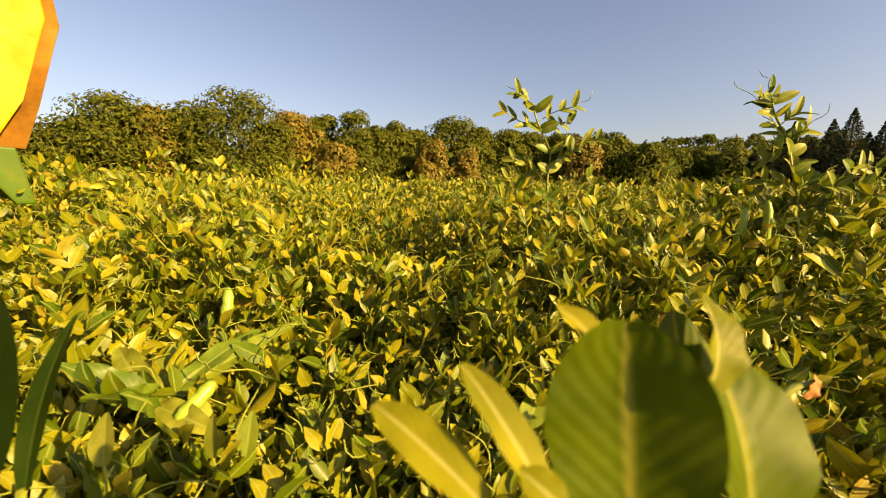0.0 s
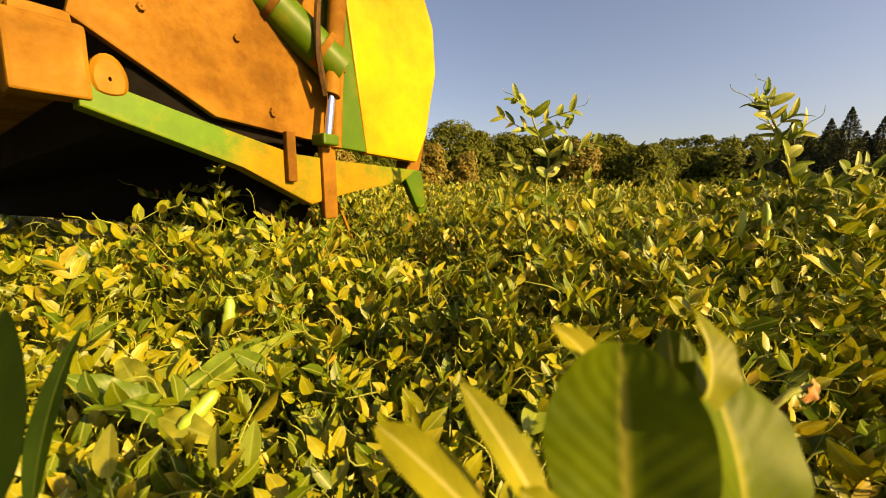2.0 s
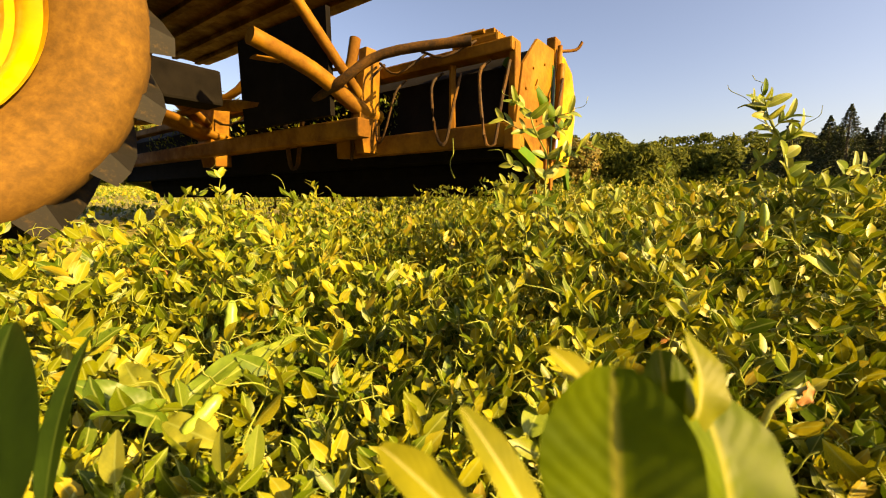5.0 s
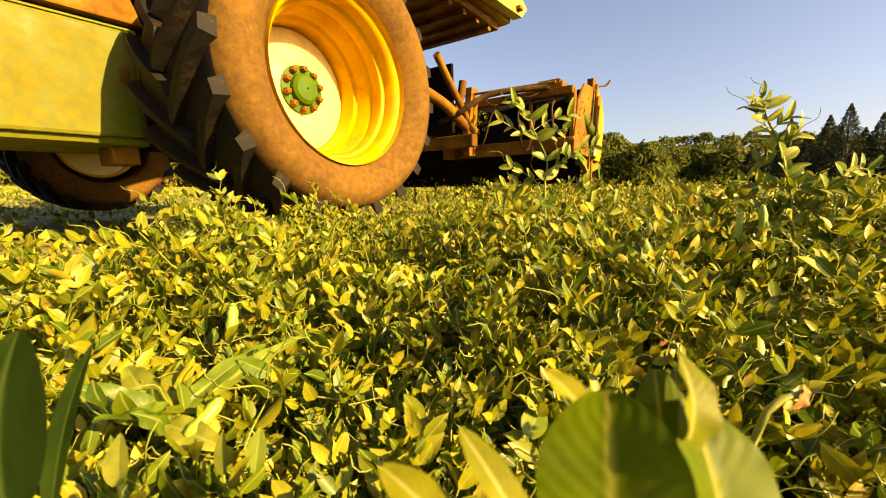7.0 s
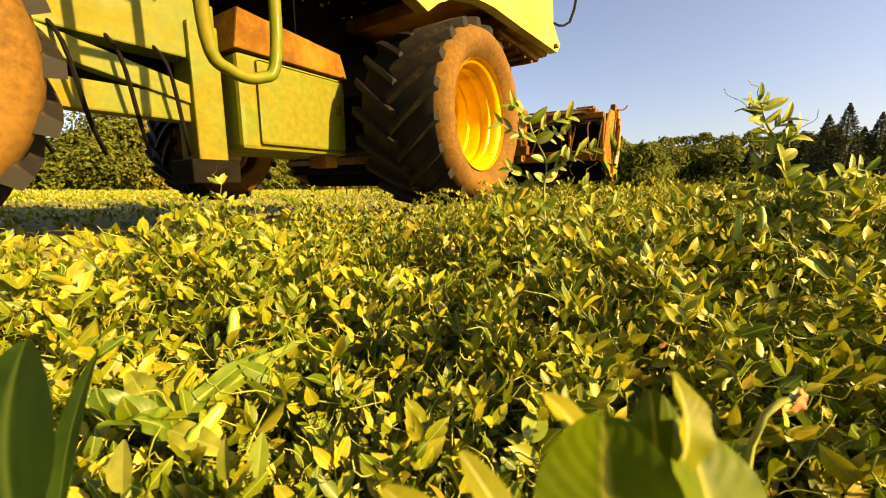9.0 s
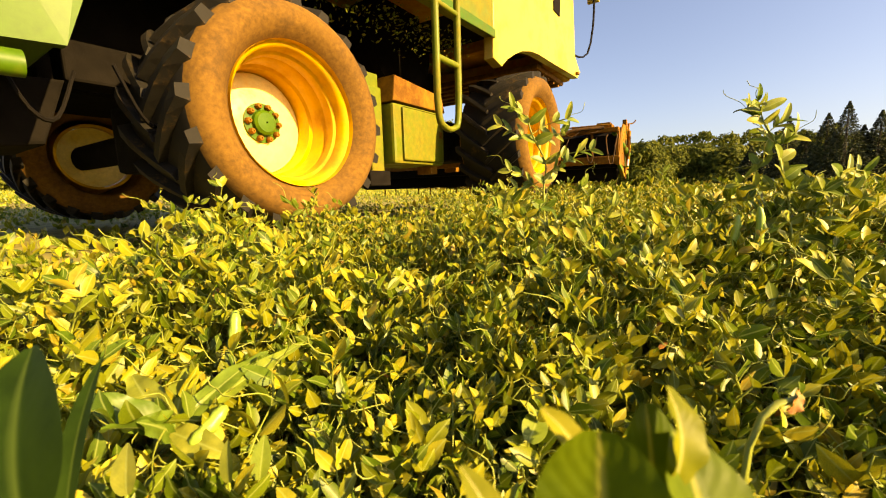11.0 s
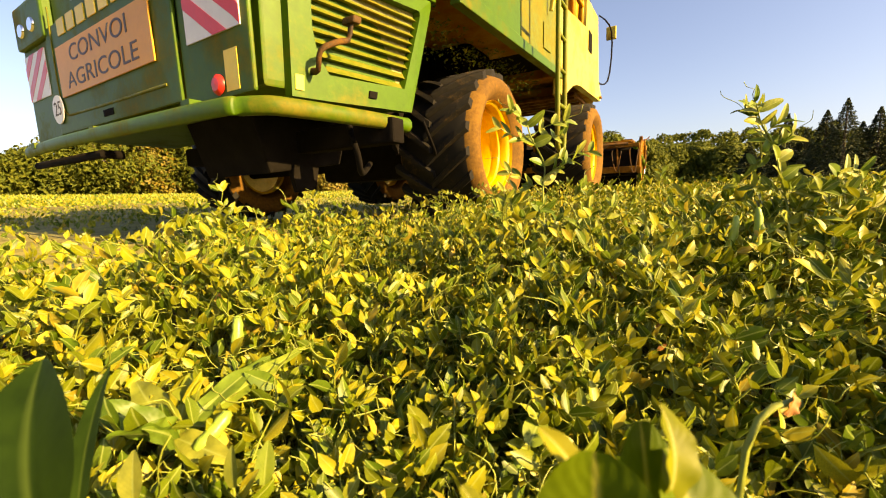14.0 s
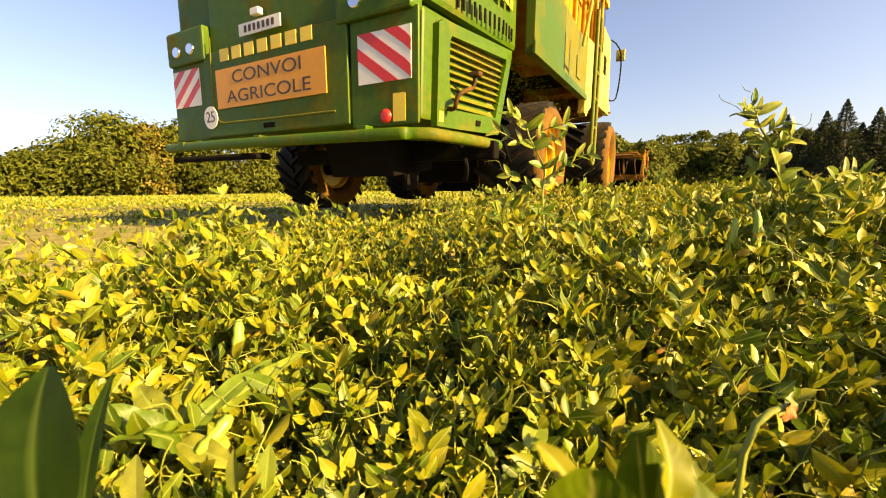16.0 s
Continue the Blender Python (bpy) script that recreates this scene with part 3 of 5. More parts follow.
def woods():
    rng = np.random.default_rng(21)
    GREEN = "broad green tree with a full sunlit crown"
    GOLD = "tree with yellowing autumn leaves"
    rows = [(-51, 60, 5.0, 8, 0), (-47.5, 64, 4.2, 8, 0), (-45.5, 62, 5.2, 7, 0), (-42.8, 60, 6.6, 7, 0), (-39.2, 58, 9.2, 10.5, 0), (-36.2, 60, 8.7, 7, 2),
            (-33.8, 64, 8.4, 7, 0), (-31.5, 60, 9.9, 9, 0), (-27.0, 58, 11.2, 11.5, 0), (-23.4, 62, 8.6, 7, 0), (-20.2, 66, 9.9, 9, 1),
            (-17.0, 68, 10.0, 7, 0), (-15.2, 60, 6.2, 6, 1), (-12.7, 66, 10.7, 7, 0), (-9.6, 72, 8.8, 7, 0), (-7.5, 74, 9.2, 8, 0), (-4.3, 78, 8.6, 8, 0),
            (-1.7, 70, 7.0, 6, 1), (1.0, 80, 9.8, 12, 0), (4.6, 84, 8.8, 9, 0), (3.4, 74, 6.0, 5, 2), (8.4, 90, 8.4, 11, 0), (12.0, 92, 8.1, 10, 0), (16.0, 95, 7.7, 11, 0),
            (19.0, 90, 7.4, 9, 2), (21.8, 94, 8.0, 11, 0), (26.6, 92, 5.7, 12, 3), (24.0, 98, 6.8, 9, 0), (29.5, 104, 5.4, 10, 0), (32.5, 106, 5.0, 10, 0), (36.0, 104, 4.9, 10, 0)]
    for az, dist, top, width, kind in rows:
        mat = gold_leaf if kind in (1, 2) else tree_leaf
        broad_tree(rng, az, dist, top, width, mat, (GREEN, GOLD, "small tree with orange-brown autumn leaves", "round light-green tree before darker woods")[kind])
    for az, dist, top, width in ((40.9, 86, 7.8, 5), (42.4, 84, 6.0, 5), (43.9, 80, 7.7, 5.5), (45.3, 78, 8.6, 5.5), (46.5, 82, 6.2, 5), (47.6, 80, 7.4, 5), (49.2, 82, 7.9, 6), (39.4, 92, 5.2, 5), (51.5, 84, 8.2, 7), (37.8, 96, 5.0, 5)):
        conifer(rng, az, dist, top, width * 1.55)
    # far wooded hill and the undergrowth along the edge
    pos, nor, size = [], [], []
    for _ in range(520):
        az = rng.uniform(-6, 60)
        f = rng.random()
        dist = 175 + 130 * f
        ridge = np.interp(az, (-6, 2, 14, 24, 34, 42, 60), (7.8, 8.2, 8.0, 7.6, 7.0, 6.6, 5.8))
        z = dist * math.tan(radians(ridge * (0.12 + 0.88 * f))) - rng.uniform(0, 2)
        c = np.array([dist * math.sin(radians(az)), dist * math.cos(radians(az)), z - 3])
        n = 150
        d = rng.normal(size=(n, 3)); d /= np.linalg.norm(d, axis=1, keepdims=True)
        d[:, 2] = np.abs(d[:, 2])
        pos.append(c + d * (rng.uniform(4, 6), rng.uniform(4, 6), rng.uniform(4, 6.0)) * rng.uniform(0.75, 1.05, (n, 1)))
        nor.append(d + rng.normal(0, 0.4, (n, 3)))
    pos, nor = np.concatenate(pos), np.concatenate(nor)
    axis = rng.normal(size=pos.shape)
    axis -= nor * (axis * nor).sum(1, keepdims=True) / (nor * nor).sum(1, keepdims=True)
    v, t, u = leaf_arrays(pos, axis, nor, rng.uniform(1.3, 2.8, len(pos)), False)
    tagged(array_mesh("far_woods", v, t, [tree_leaf], u), "wooded hillside in evening light far behind the field", "woods", kind="stuff")
    pos, nor = [], []
    for _ in range(420):
        az = rng.uniform(-56, 56)
        dist = np.interp(az, (-56, -20, 0, 30, 56), (62, 64, 78, 100, 82)) + rng.uniform(-2, 6)
        b = at(az, dist)
        h = rng.uniform(2.5, 5.0) if -10 < az < 36 else rng.uniform(2, 4)
        n = 90
        d = rng.normal(size=(n, 3)); d /= np.linalg.norm(d, axis=1, keepdims=True)
        d[:, 2] = np.abs(d[:, 2])
        pos.append(np.array(b) + d * (h * 0.7, h * 0.7, h) * rng.uniform(0.6, 1.05, (n, 1)))
        nor.append(d + rng.normal(0, 0.4, (n, 3)))
    pos, nor = np.concatenate(pos), np.concatenate(nor)
    axis = rng.normal(size=pos.shape)
    v, t, u = leaf_arrays(pos, axis, nor, rng.uniform(0.45, 1.0, len(pos)), False)
    tagged(array_mesh("undergrowth", v, t, [tree_leaf], u), "dark bushes along the foot of the woods", "bushes", kind="stuff")


woods()


# ---- pea harvester: x forward, y away from the near side, z up from the ground ----
def text_mesh(name, body, size, mat, parent, m):
    cu = bpy.data.curves.new(name, "FONT")
    cu.body, cu.size, cu.extrude, cu.align_x, cu.align_y = body, size, 0.002, "CENTER", "CENTER"
    ob = bpy.data.objects.new(name, cu)
    scene.collection.objects.link(ob)
    me = bpy.data.meshes.new_from_object(ob.evaluated_get(bpy.context.evaluated_depsgraph_get()))
    bpy.data.objects.remove(ob)
    me.materials.clear()
    me.materials.append(mat)
    t = new(name, me)
    t.parent = parent
    t.matrix_basis = m
    return t


def wheel(parent, x, y, z, radius, rim, width, turned):
    """Lugged tractor wheel. turned: 1 shows its dish towards the near side, -1 towards the far one."""
    hub = new("wheel")
    hub.parent = parent
    hub.location = (x, y, z)
    s = turned
    R, w = radius, width
    prof = [(rim, 0.03), (rim * 1.05, 0.0), (R * 0.69, -0.055), (R * 0.79, -0.075), (R * 0.87, -0.05), (R * 0.915, 0.005), (R * 0.925, 0.08), (R * 0.935, w / 2), (R * 0.925, w - 0.10), (R * 0.91, w - 0.02), (R * 0.80, w + 0.03), (rim * 1.06, w), (rim, w - 0.02)]
    bm = bmesh.new()
    add_lathe(bm, [(r, s * q) for r, q in prof], 64)
    tyre = smooth(part("tyre", bm, dust_rubber, hub, "dusty rubber tyre"), 60)
    tyre.data.materials.append(rubber)
    for f in tyre.data.polygons:
        if math.hypot(f.center.x, f.center.z) > R * 0.90:
            f.material_index = 1
    # chevron lugs, each with its own block
    lug = bmesh.new()
    n = 5
    rows = []
    for i in range(n):
        f = i / (n - 1)
        yy = -0.022 + f * (w * 0.54 + 0.02)
        a = f * 0.42
        hw = 0.030 - 0.006 * f
        top = R * (0.985 if i == 0 else 1.0)
        row = []
        for rr, k in ((R * 0.88, 1.3), (top, 0.8)):
            for e in (-1, 1):
                aa = a + e * hw * k / R
                row.append(lug.verts.new((rr * math.cos(aa), s * yy, rr * math.sin(aa))))
        rows.append(row)
    for p, q in zip(rows, rows[1:]):
        for i, j in ((0, 1), (1, 3), (3, 2), (2, 0)):
            lug.faces.new((p[i], p[j], q[j], q[i]))
    for p in (rows[0], rows[-1]):
        lug.faces.new((p[0], p[1], p[3], p[2]))
    first = part("lug", lug, rubber, hub)
    count = 20
    for k in range(count):
        for side in (0, 1):
            if k == 0 and side == 0:
                continue
            o = first.copy()
            scene.collection.objects.link(o)
            turn = Matrix.Rotation(-(k + 0.5 * side) * 2 * math.pi / count, 4, "Y")
            o.matrix_basis = turn if side == 0 else turn @ Matrix.Translation((0, s * w, 0)) @ Matrix.Diagonal((1, -1, 1, 1))
    # dished rim with beads and steps
    bm = bmesh.new()
    add_lathe(bm, [(r, s * q) for r, q in ((rim * 1.03, -0.012), (rim * 1.03, 0.012), (rim * 0.97, 0.025), (rim * 0.94, 0.045), (rim * 0.93, 0.09), (rim * 0.89, 0.10), (rim * 0.87, 0.13), (rim * 0.89, 0.16), (rim * 0.86, 0.18), (rim * 0.85, 0.26),
                                          (rim * 0.81, 0.275), (rim * 0.795, 0.47), (rim * 0.86, 0.48), (rim * 1.0, 0.06))], 64)
    smooth(part("rim", bm, rim_paint, hub, "yellow dished steel rim"), 35)
    # wheel disc, with the sun's brightness in its lighter paint
    bm = bmesh.new()
    add_lathe(bm, [(r, s * q) for r, q in ((rim * 0.79, 0.37), (rim * 0.72, 0.36), (rim * 0.45, 0.325), (rim * 0.02, 0.32), (rim * 0.02, 0.345), (rim * 0.6, 0.38), (rim * 0.79, 0.395))], 48)
    smooth(part("wheel_disc", bm, sunlit_disc, hub, "yellow wheel disc, paled as by strong sun"), 35)
    bm = bmesh.new()
    add_lathe(bm, [(r, s * q) for r, q in ((0.005, 0.27), (rim * 0.15, 0.272), (rim * 0.19, 0.285), (rim * 0.20, 0.308), (rim * 0.31, 0.312), (rim * 0.31, 0.326), (0.005, 0.326))], 28)
    smooth(part("hub", bm, green_paint, hub, "green hub cap"), 30)
    for k in range(10):
        a = k * 2 * math.pi / 10
        bm = bmesh.new()
        add_lathe(bm, [(0.004, s * 0.28), (0.012, s * 0.282), (0.017, s * 0.295), (0.017, s * 0.325), (0.004, s * 0.325)], 6)
        b = part("bolt", bm, rust, hub)
        b.location = (rim * 0.26 * math.cos(a), 0, rim * 0.26 * math.sin(a))
    return hub


def box_part(name, lo, hi, mat, parent, bevel=0.012, label="", turn=None):
    bm = bmesh.new()
    add_box(bm, lo, hi, bevel, turn)
    return part(name, bm, mat, parent, label)


def plate_part(name, outline, y0, y1, mat, parent, bevel=0.006, label=""):
    bm = bmesh.new()
    add_plate(bm, outline, y0, y1, bevel)
    return part(name, bm, mat, parent, label)


def tube_part(name, pts, r, mat, parent, sides=10, label=""):
    bm = bmesh.new()
    add_tube(bm, pts, r, sides)
    return smooth(part(name, bm, mat, parent, label), 50)


NEAR, FAR = 1.72, 4.22


def along(v, knots):
    """Reads v off a line of (drawn, built) pairs, going on straight beyond its ends."""
    a, b = zip(*knots)
    if v <= a[0]:
        return b[0] + (v - a[0]) * (b[1] - b[0]) / (a[1] - a[0])
    if v >= a[-1]:
        return b[-1] + (v - a[-1]) * (b[-1] - b[-2]) / (a[-1] - a[-2])
    return float(np.interp(v, a, b))


def settle(h, done, place):
    """Brings the parts of one group from the drawing's measures to those of the machine."""
    parts = [o for o in h.children_recursive if o.type == "MESH" and o.name not in done]
    spots = {}
    for o in parts:
        m, p = o.matrix_basis.copy(), o.parent
        while p is not h:
            m, p = p.matrix_basis @ m, p.parent
        spots[o] = m
    for o in parts:
        for v in o.data.vertices:
            v.co = place(spots[o] @ v.co)
    for o in parts:
        o.matrix_basis = Matrix.Identity(4)
        o.data.update()
        done.add(o.name)


REAR_SIDE = 1.326


def rear_place(p):
    rise = min(max((p.z - 0.8) / 0.85, 0), 1)
    x = -0.095 + (p.x + 0.40) * (0.488 + 0.132 * rise)
    # the near side narrows towards the rear corner
    taper = 0.20 * (1 - min(max((x - -0.095) / 1.0, 0), 1)) * min(max((1.55 - p.y) / 0.2, 0), 1)
    return Vector((x, 1.976 + 1.036 * (p.y - 2.27) + taper, along(p.z, ((0.73, 0.6146), (0.82, 0.7177), (1.08, 0.9876), (1.49, 1.327), (1.66, 1.472), (2.62, 2.322)))))


def upper_place(p):
    return Vector((along(p.x, ((1.75, 1.238), (8.3, 6.738), (8.58, 6.958), (8.74, 7.388))), 0.818 + 1.469 * (p.y - 1.70),
                   along(p.z, ((1.35, 1.172), (1.68, 1.482), (2.14, 1.836), (2.4, 1.951), (3.35, 3.193), (4.1, 3.993)))))


def chassis_place(p):
    return Vector((along(p.x, ((0, 0.2054), (1.5, 1.023), (2.507, 1.541), (4.4, 3.176), (5.14, 3.846), (5.883, 4.304), (7.6, 5.654))), 1.316 + (p.y - 2.34), along(p.z, ((0, -0.005383), (0.52, 0.4146), (1.18, 0.9348), (1.4, 1.16), (2.6, 2.21)))))


def header_place(p):
    return Vector((along(p.x, ((6, 5.068), (8.06, 6.077), (9.22, 6.71), (9.52, 6.918), (9.75, 7.051))), along(p.y, ((0.8, -0.05895), (0.97, 0.02605), (3, 1.199), (4.88, 5.283), (5.1, 5.433))),
                   along(p.z, ((0, 0), (0.28, 0.3076), (0.4, 0.4076), (0.54, 0.4503), (0.68, 0.5713), (1.1, 0.8102), (1.55, 1.049), (2, 1.319)))))


def rear_end(h):
    """Engine housing, rear wall with its signs, bumper and grille."""
    # housing shell, hollow below
    box_part("engine_housing", (-0.25, REAR_SIDE + 0.02, 0.84), (1.55, FAR - 0.05, 1.66), green_paint, h, 0.03)
    box_part("upper_housing", (-0.30, REAR_SIDE - 0.03, 1.68), (1.75, FAR + 0.02, 2.62), green_paint, h, 0.05)
    # rear wall: side leaves and a recessed middle panel
    plate = lambda name, y0, y1, z0, z1, x, mat, lab="": box_part(name, (x - 0.02, y0, z0), (x + 0.02, y1, z1), mat, h, 0.012, lab)
    plate("rear_panel", 1.306, 2.06, 0.80, 1.62, -0.38, green_paint)
    plate("rear_panel", 2.075, 3.76, 0.83, 1.66, -0.41, green_paint)
    plate("rear_panel", 3.775, 4.30, 0.82, 1.62, -0.38, green_paint)
    box_part("rear_fascia", (-0.46, 1.336, 1.60), (-0.26, 2.16, 1.95), green_paint, h, 0.03)
    box_part("rear_fascia", (-0.46, 3.72, 1.60), (-0.26, 4.30, 1.95), green_paint, h, 0.03)
    box_part("tailgate", (-0.36, 2.18, 1.67), (-0.28, 3.70, 2.55), green_paint, h, 0.02)
    tube_part("seal", bend([(-0.435, 3.64, 1.80), (-0.435, 3.66, 1.2), (-0.435, 3.60, 0.97), (-0.435, 3.3, 0.94), (-0.435, 2.2, 0.93)], 4), 0.008, dusty_green, h)
    # sign board with its lettering
    board = box_part("sign_board", (-0.455, 2.27, 1.06), (-0.437, 3.58, 1.46), sign_orange, h, 0.004, "orange sign board with dark lettering")
    back = Matrix(((0, 0, -1, 0), (-1, 0, 0, 0), (0, 1, 0, 0), (0, 0, 0, 1)))
    text_mesh("lettering", "CONVOI", 0.178, sign_dark, board, Matrix.Translation((-0.457, 2.93, 1.355)) @ back @ Matrix.Diagonal((1.2, 1, 1, 1)))
    text_mesh("lettering", "AGRICOLE", 0.178, sign_dark, board, Matrix.Translation((-0.457, 2.93, 1.16)) @ back @ Matrix.Diagonal((1.2, 1, 1, 1)))
    # maker's mark as plain yellow bars
    for k in range(7):
        box_part("mark_bar", (-0.442, 2.40 + k * 0.165, 1.54), (-0.430, 2.52 + k * 0.165, 1.66), sign_yellow, h, 0.003)
    numb = box_part("number_plate", (-0.45, 2.72, 1.72), (-0.435, 3.22, 1.83), sign_white, h, 0.003, "white number plate")
    for k in range(7):
        box_part("plate_bar", (-0.455, 2.79 + k * 0.055, 1.745), (-0.448, 2.82 + k * 0.055, 1.805), sign_dark, numb, 0.0)
    box_part("plate_lamp", (-0.50, 2.93, 1.86), (-0.42, 3.03, 1.92), sign_white, h, 0.01)

    def warning(y0, y1, z0, z1, x, flip):
        b = box_part("warning_board", (x - 0.012, y0, z0), (x, y1, z1), sign_white, h, 0.002, "white warning board with red slanting stripes")
        w, t = y1 - y0, z1 - z0
        for k in range(-1, 3):
            # each stripe is clipped to the board's edges
            c0, c1 = k * 0.5 * t * 1.0, (k + 0.5) * 0.5 * t * 1.0
            poly = []
            for c in (c0, c1):
                poly.append([(u, c + u * t / w * 1.0) for u in np.linspace(0, w, 9)])
            bm = bmesh.new()
            low, high = poly
            for i in range(8):
                q = [(low[i][0], min(max(low[i][1], 0), t)), (low[i + 1][0], min(max(low[i + 1][1], 0), t)), (high[i + 1][0], min(max(high[i + 1][1], 0), t)), (high[i][0], min(max(high[i][1], 0), t))]
                if max(p[1] for p in q) - min(p[1] for p in q) < 1e-4 or abs(q[0][1] - q[3][1]) + abs(q[1][1] - q[2][1]) < 1e-4:
                    continue
                vs = [bm.verts.new((x - 0.015, (y0 + p[0]) if flip else (y1 - p[0]), z0 + p[1])) for p in q]
                try:
                    bm.faces.new(vs)
                except ValueError:
                    pass
            bmesh.ops.remove_doubles(bm, verts=bm.verts, dist=1e-5)
            if len(bm.faces):
                g = bmesh.ops.extrude_face_region(bm, geom=bm.faces[:])
                for v in g["geom"]:
                    if isinstance(v, bmesh.types.BMVert):
                        v.co.x += 0.004
                part("stripe", bm, sign_red, b)
            else:
                bm.free()

    warning(1.535, 1.988, 1.08, 1.49, -0.402, True)
    warning(3.86, 4.28, 1.14, 1.55, -0.402, False)
    bm = bmesh.new()
    add_lathe(bm, [(0.001, 0), (0.10, 0), (0.10, 0.012), (0.001, 0.012)], 28, False)
    disc = part("speed_disc", bm, sign_white, h, "round white disc with a black number")
    disc.matrix_basis = Matrix.Translation((-0.445, 3.70, 1.00)) @ Matrix.Rotation(math.pi / 2, 4, "Z")
    text_mesh("lettering", "25", 0.135, sign_dark, disc, disc.matrix_basis.inverted() @ Matrix.Translation((-0.459, 3.70, 1.00)) @ back)
    bm = bmesh.new()
    add_lathe(bm, [(0.001, -0.045), (0.03, -0.04), (0.045, -0.02), (0.048, 0.0), (0.001, 0.0)], 20, False)
    red = smooth(part("tail_lamp", bm, sign_red, h, "round red tail lamp"))
    red.matrix_basis = Matrix.Translation((-0.405, 1.76, 0.86)) @ Matrix.Rotation(-math.pi / 2, 4, "Z")
    box_part("sticker", (-0.405, 1.60, 0.82), (-0.399, 1.70, 1.0), sign_yellow, h, 0.0, "yellow warning sticker")
    box_part("latch", (-0.44, 2.86, 0.865), (-0.42, 3.0, 0.905), shade_black_metal, h, 0.004)
    for y in (1.74, 1.98, 3.92, 4.14):
        bm = bmesh.new()
        add_lathe(bm, [(0.001, 0.0), (0.05, 0.0), (0.058, 0.012), (0.058, 0.05), (0.001, 0.05)], 22, False)
        lamp = smooth(part("work_lamp", bm, chrome, h, "round clear lamp"))
        lamp.matrix_basis = Matrix.Translation((-0.48, y, 1.74)) @ Matrix.Rotation(-math.pi / 2, 4, "Z")
    # round bumper
    tube_part("bumper", bend([(-0.50, 4.42, 0.76), (-0.60, 3.6, 0.755), (-0.62, 2.6, 0.745), (-0.58, 1.591, 0.735), (-0.44, 1.261, 0.732), (-0.15, 1.201, 0.73), (0.6, 1.201, 0.73), (1.30, 1.221, 0.73)], 6), 0.038, green_paint, h, 12, "round green bumper tube")
    tube_part("step_bar", [(-0.45, 4.36, 0.66), (-0.45, 3.1, 0.66), (-0.2, 3.1, 0.66)], 0.025, shade_black_metal, h)
    for y in (1.9, 3.0, 4.1):
        box_part("bracket", (-0.6, y - 0.04, 0.76), (-0.3, y + 0.04, 0.80), green_paint, h, 0.005)
    # side door with the cooling grille
    hole = [(0.36, 0.93), (1.38, 0.95), (1.43, 1.50), (1.40, 1.53), (0.16, 1.50), (0.13, 1.46), (0.16, 1.16), (0.22, 1.02)]
    bm = bmesh.new()
    # frame as a strip between the outer edge and the opening
    outer = [(0.36, 0.803), (1.56, 0.82), (1.60, 1.60), (1.58, 1.66), (0.0, 1.60), (-0.08, 1.56), (-0.06, 1.10), (-0.05, 0.80)]
    for yy, flip in ((REAR_SIDE - 0.03, False), (REAR_SIDE + 0.02, True)):
        o = [bm.verts.new((x, yy, z)) for x, z in outer]
        i_ = [bm.verts.new((x, yy, z)) for x, z in hole]
        for k in range(8):
            bm.faces.new((o[k], o[(k + 1) % 8], i_[(k + 1) % 8], i_[k]))
        if not flip:
            first_o, first_i = o, i_
        else:
            for k in range(8):
                bm.faces.new((first_o[k], first_o[(k + 1) % 8], o[(k + 1) % 8], o[k]))
                bm.faces.new((first_i[k], i_[k], i_[(k + 1) % 8], first_i[(k + 1) % 8]))
    door = part("side_door", bm, green_paint, h)
    for k in range(9):
        z = 0.965 + k * 0.063
        x0 = 0.16 + max(0.0, (1.16 - z)) * 0.75
        bm = bmesh.new()
        add_plate(bm, [(x0, z - 0.012), (1.42, z - 0.012), (1.42, z + 0.024), (x0, z + 0.024)], REAR_SIDE - 0.012, REAR_SIDE + 0.012)
        for v in bm.verts:
            if v.co.z > z:
                v.co.y += 0.03
        part("slat", bm, dusty_green, door)
    bm = bmesh.new()
    add_plate(bm, hole, REAR_SIDE + 0.022, REAR_SIDE + 0.03)
    part("screen", bm, plain_material("grille_screen", (0.20, 0.20, 0.06), 0.7, scale=60), door)
    box_part("latch", (0.86, REAR_SIDE - 0.04, 0.855), (0.97, REAR_SIDE - 0.025, 0.895), shade_black_metal, door, 0.004)
    box_part("sticker", (-0.02, REAR_SIDE - 0.036, 0.83), (0.07, REAR_SIDE - 0.031, 0.90), sign_yellow, door, 0.0)
    tube_part("crank", bend([(0.16, REAR_SIDE - 0.03, 0.93), (0.12, REAR_SIDE - 0.10, 0.92), (0.10, REAR_SIDE - 0.13, 1.0), (0.24, REAR_SIDE - 0.15, 1.05), (0.36, REAR_SIDE - 0.15, 1.08), (0.38, REAR_SIDE - 0.15, 1.18)], 3), 0.017, hose_rubber, h, 8, "rusty crank handle")
    box_part("crank_grip", (0.34, REAR_SIDE - 0.19, 1.17), (0.43, REAR_SIDE - 0.11, 1.215), hose_rubber, h, 0.012)
    for k in range(13):
        x = 0.22 + k * 0.108
        box_part("louvre", (x, REAR_SIDE - 0.036, 1.74), (x + 0.036, REAR_SIDE - 0.026, 1.86), shade_black_metal, h, 0.004)
    for k in range(6):
        box_part("mark_bar", (0.55 + k * 0.17, REAR_SIDE - 0.038, 2.02), (0.67 + k * 0.17, REAR_SIDE - 0.030, 2.16), sign_yellow, h, 0.002)


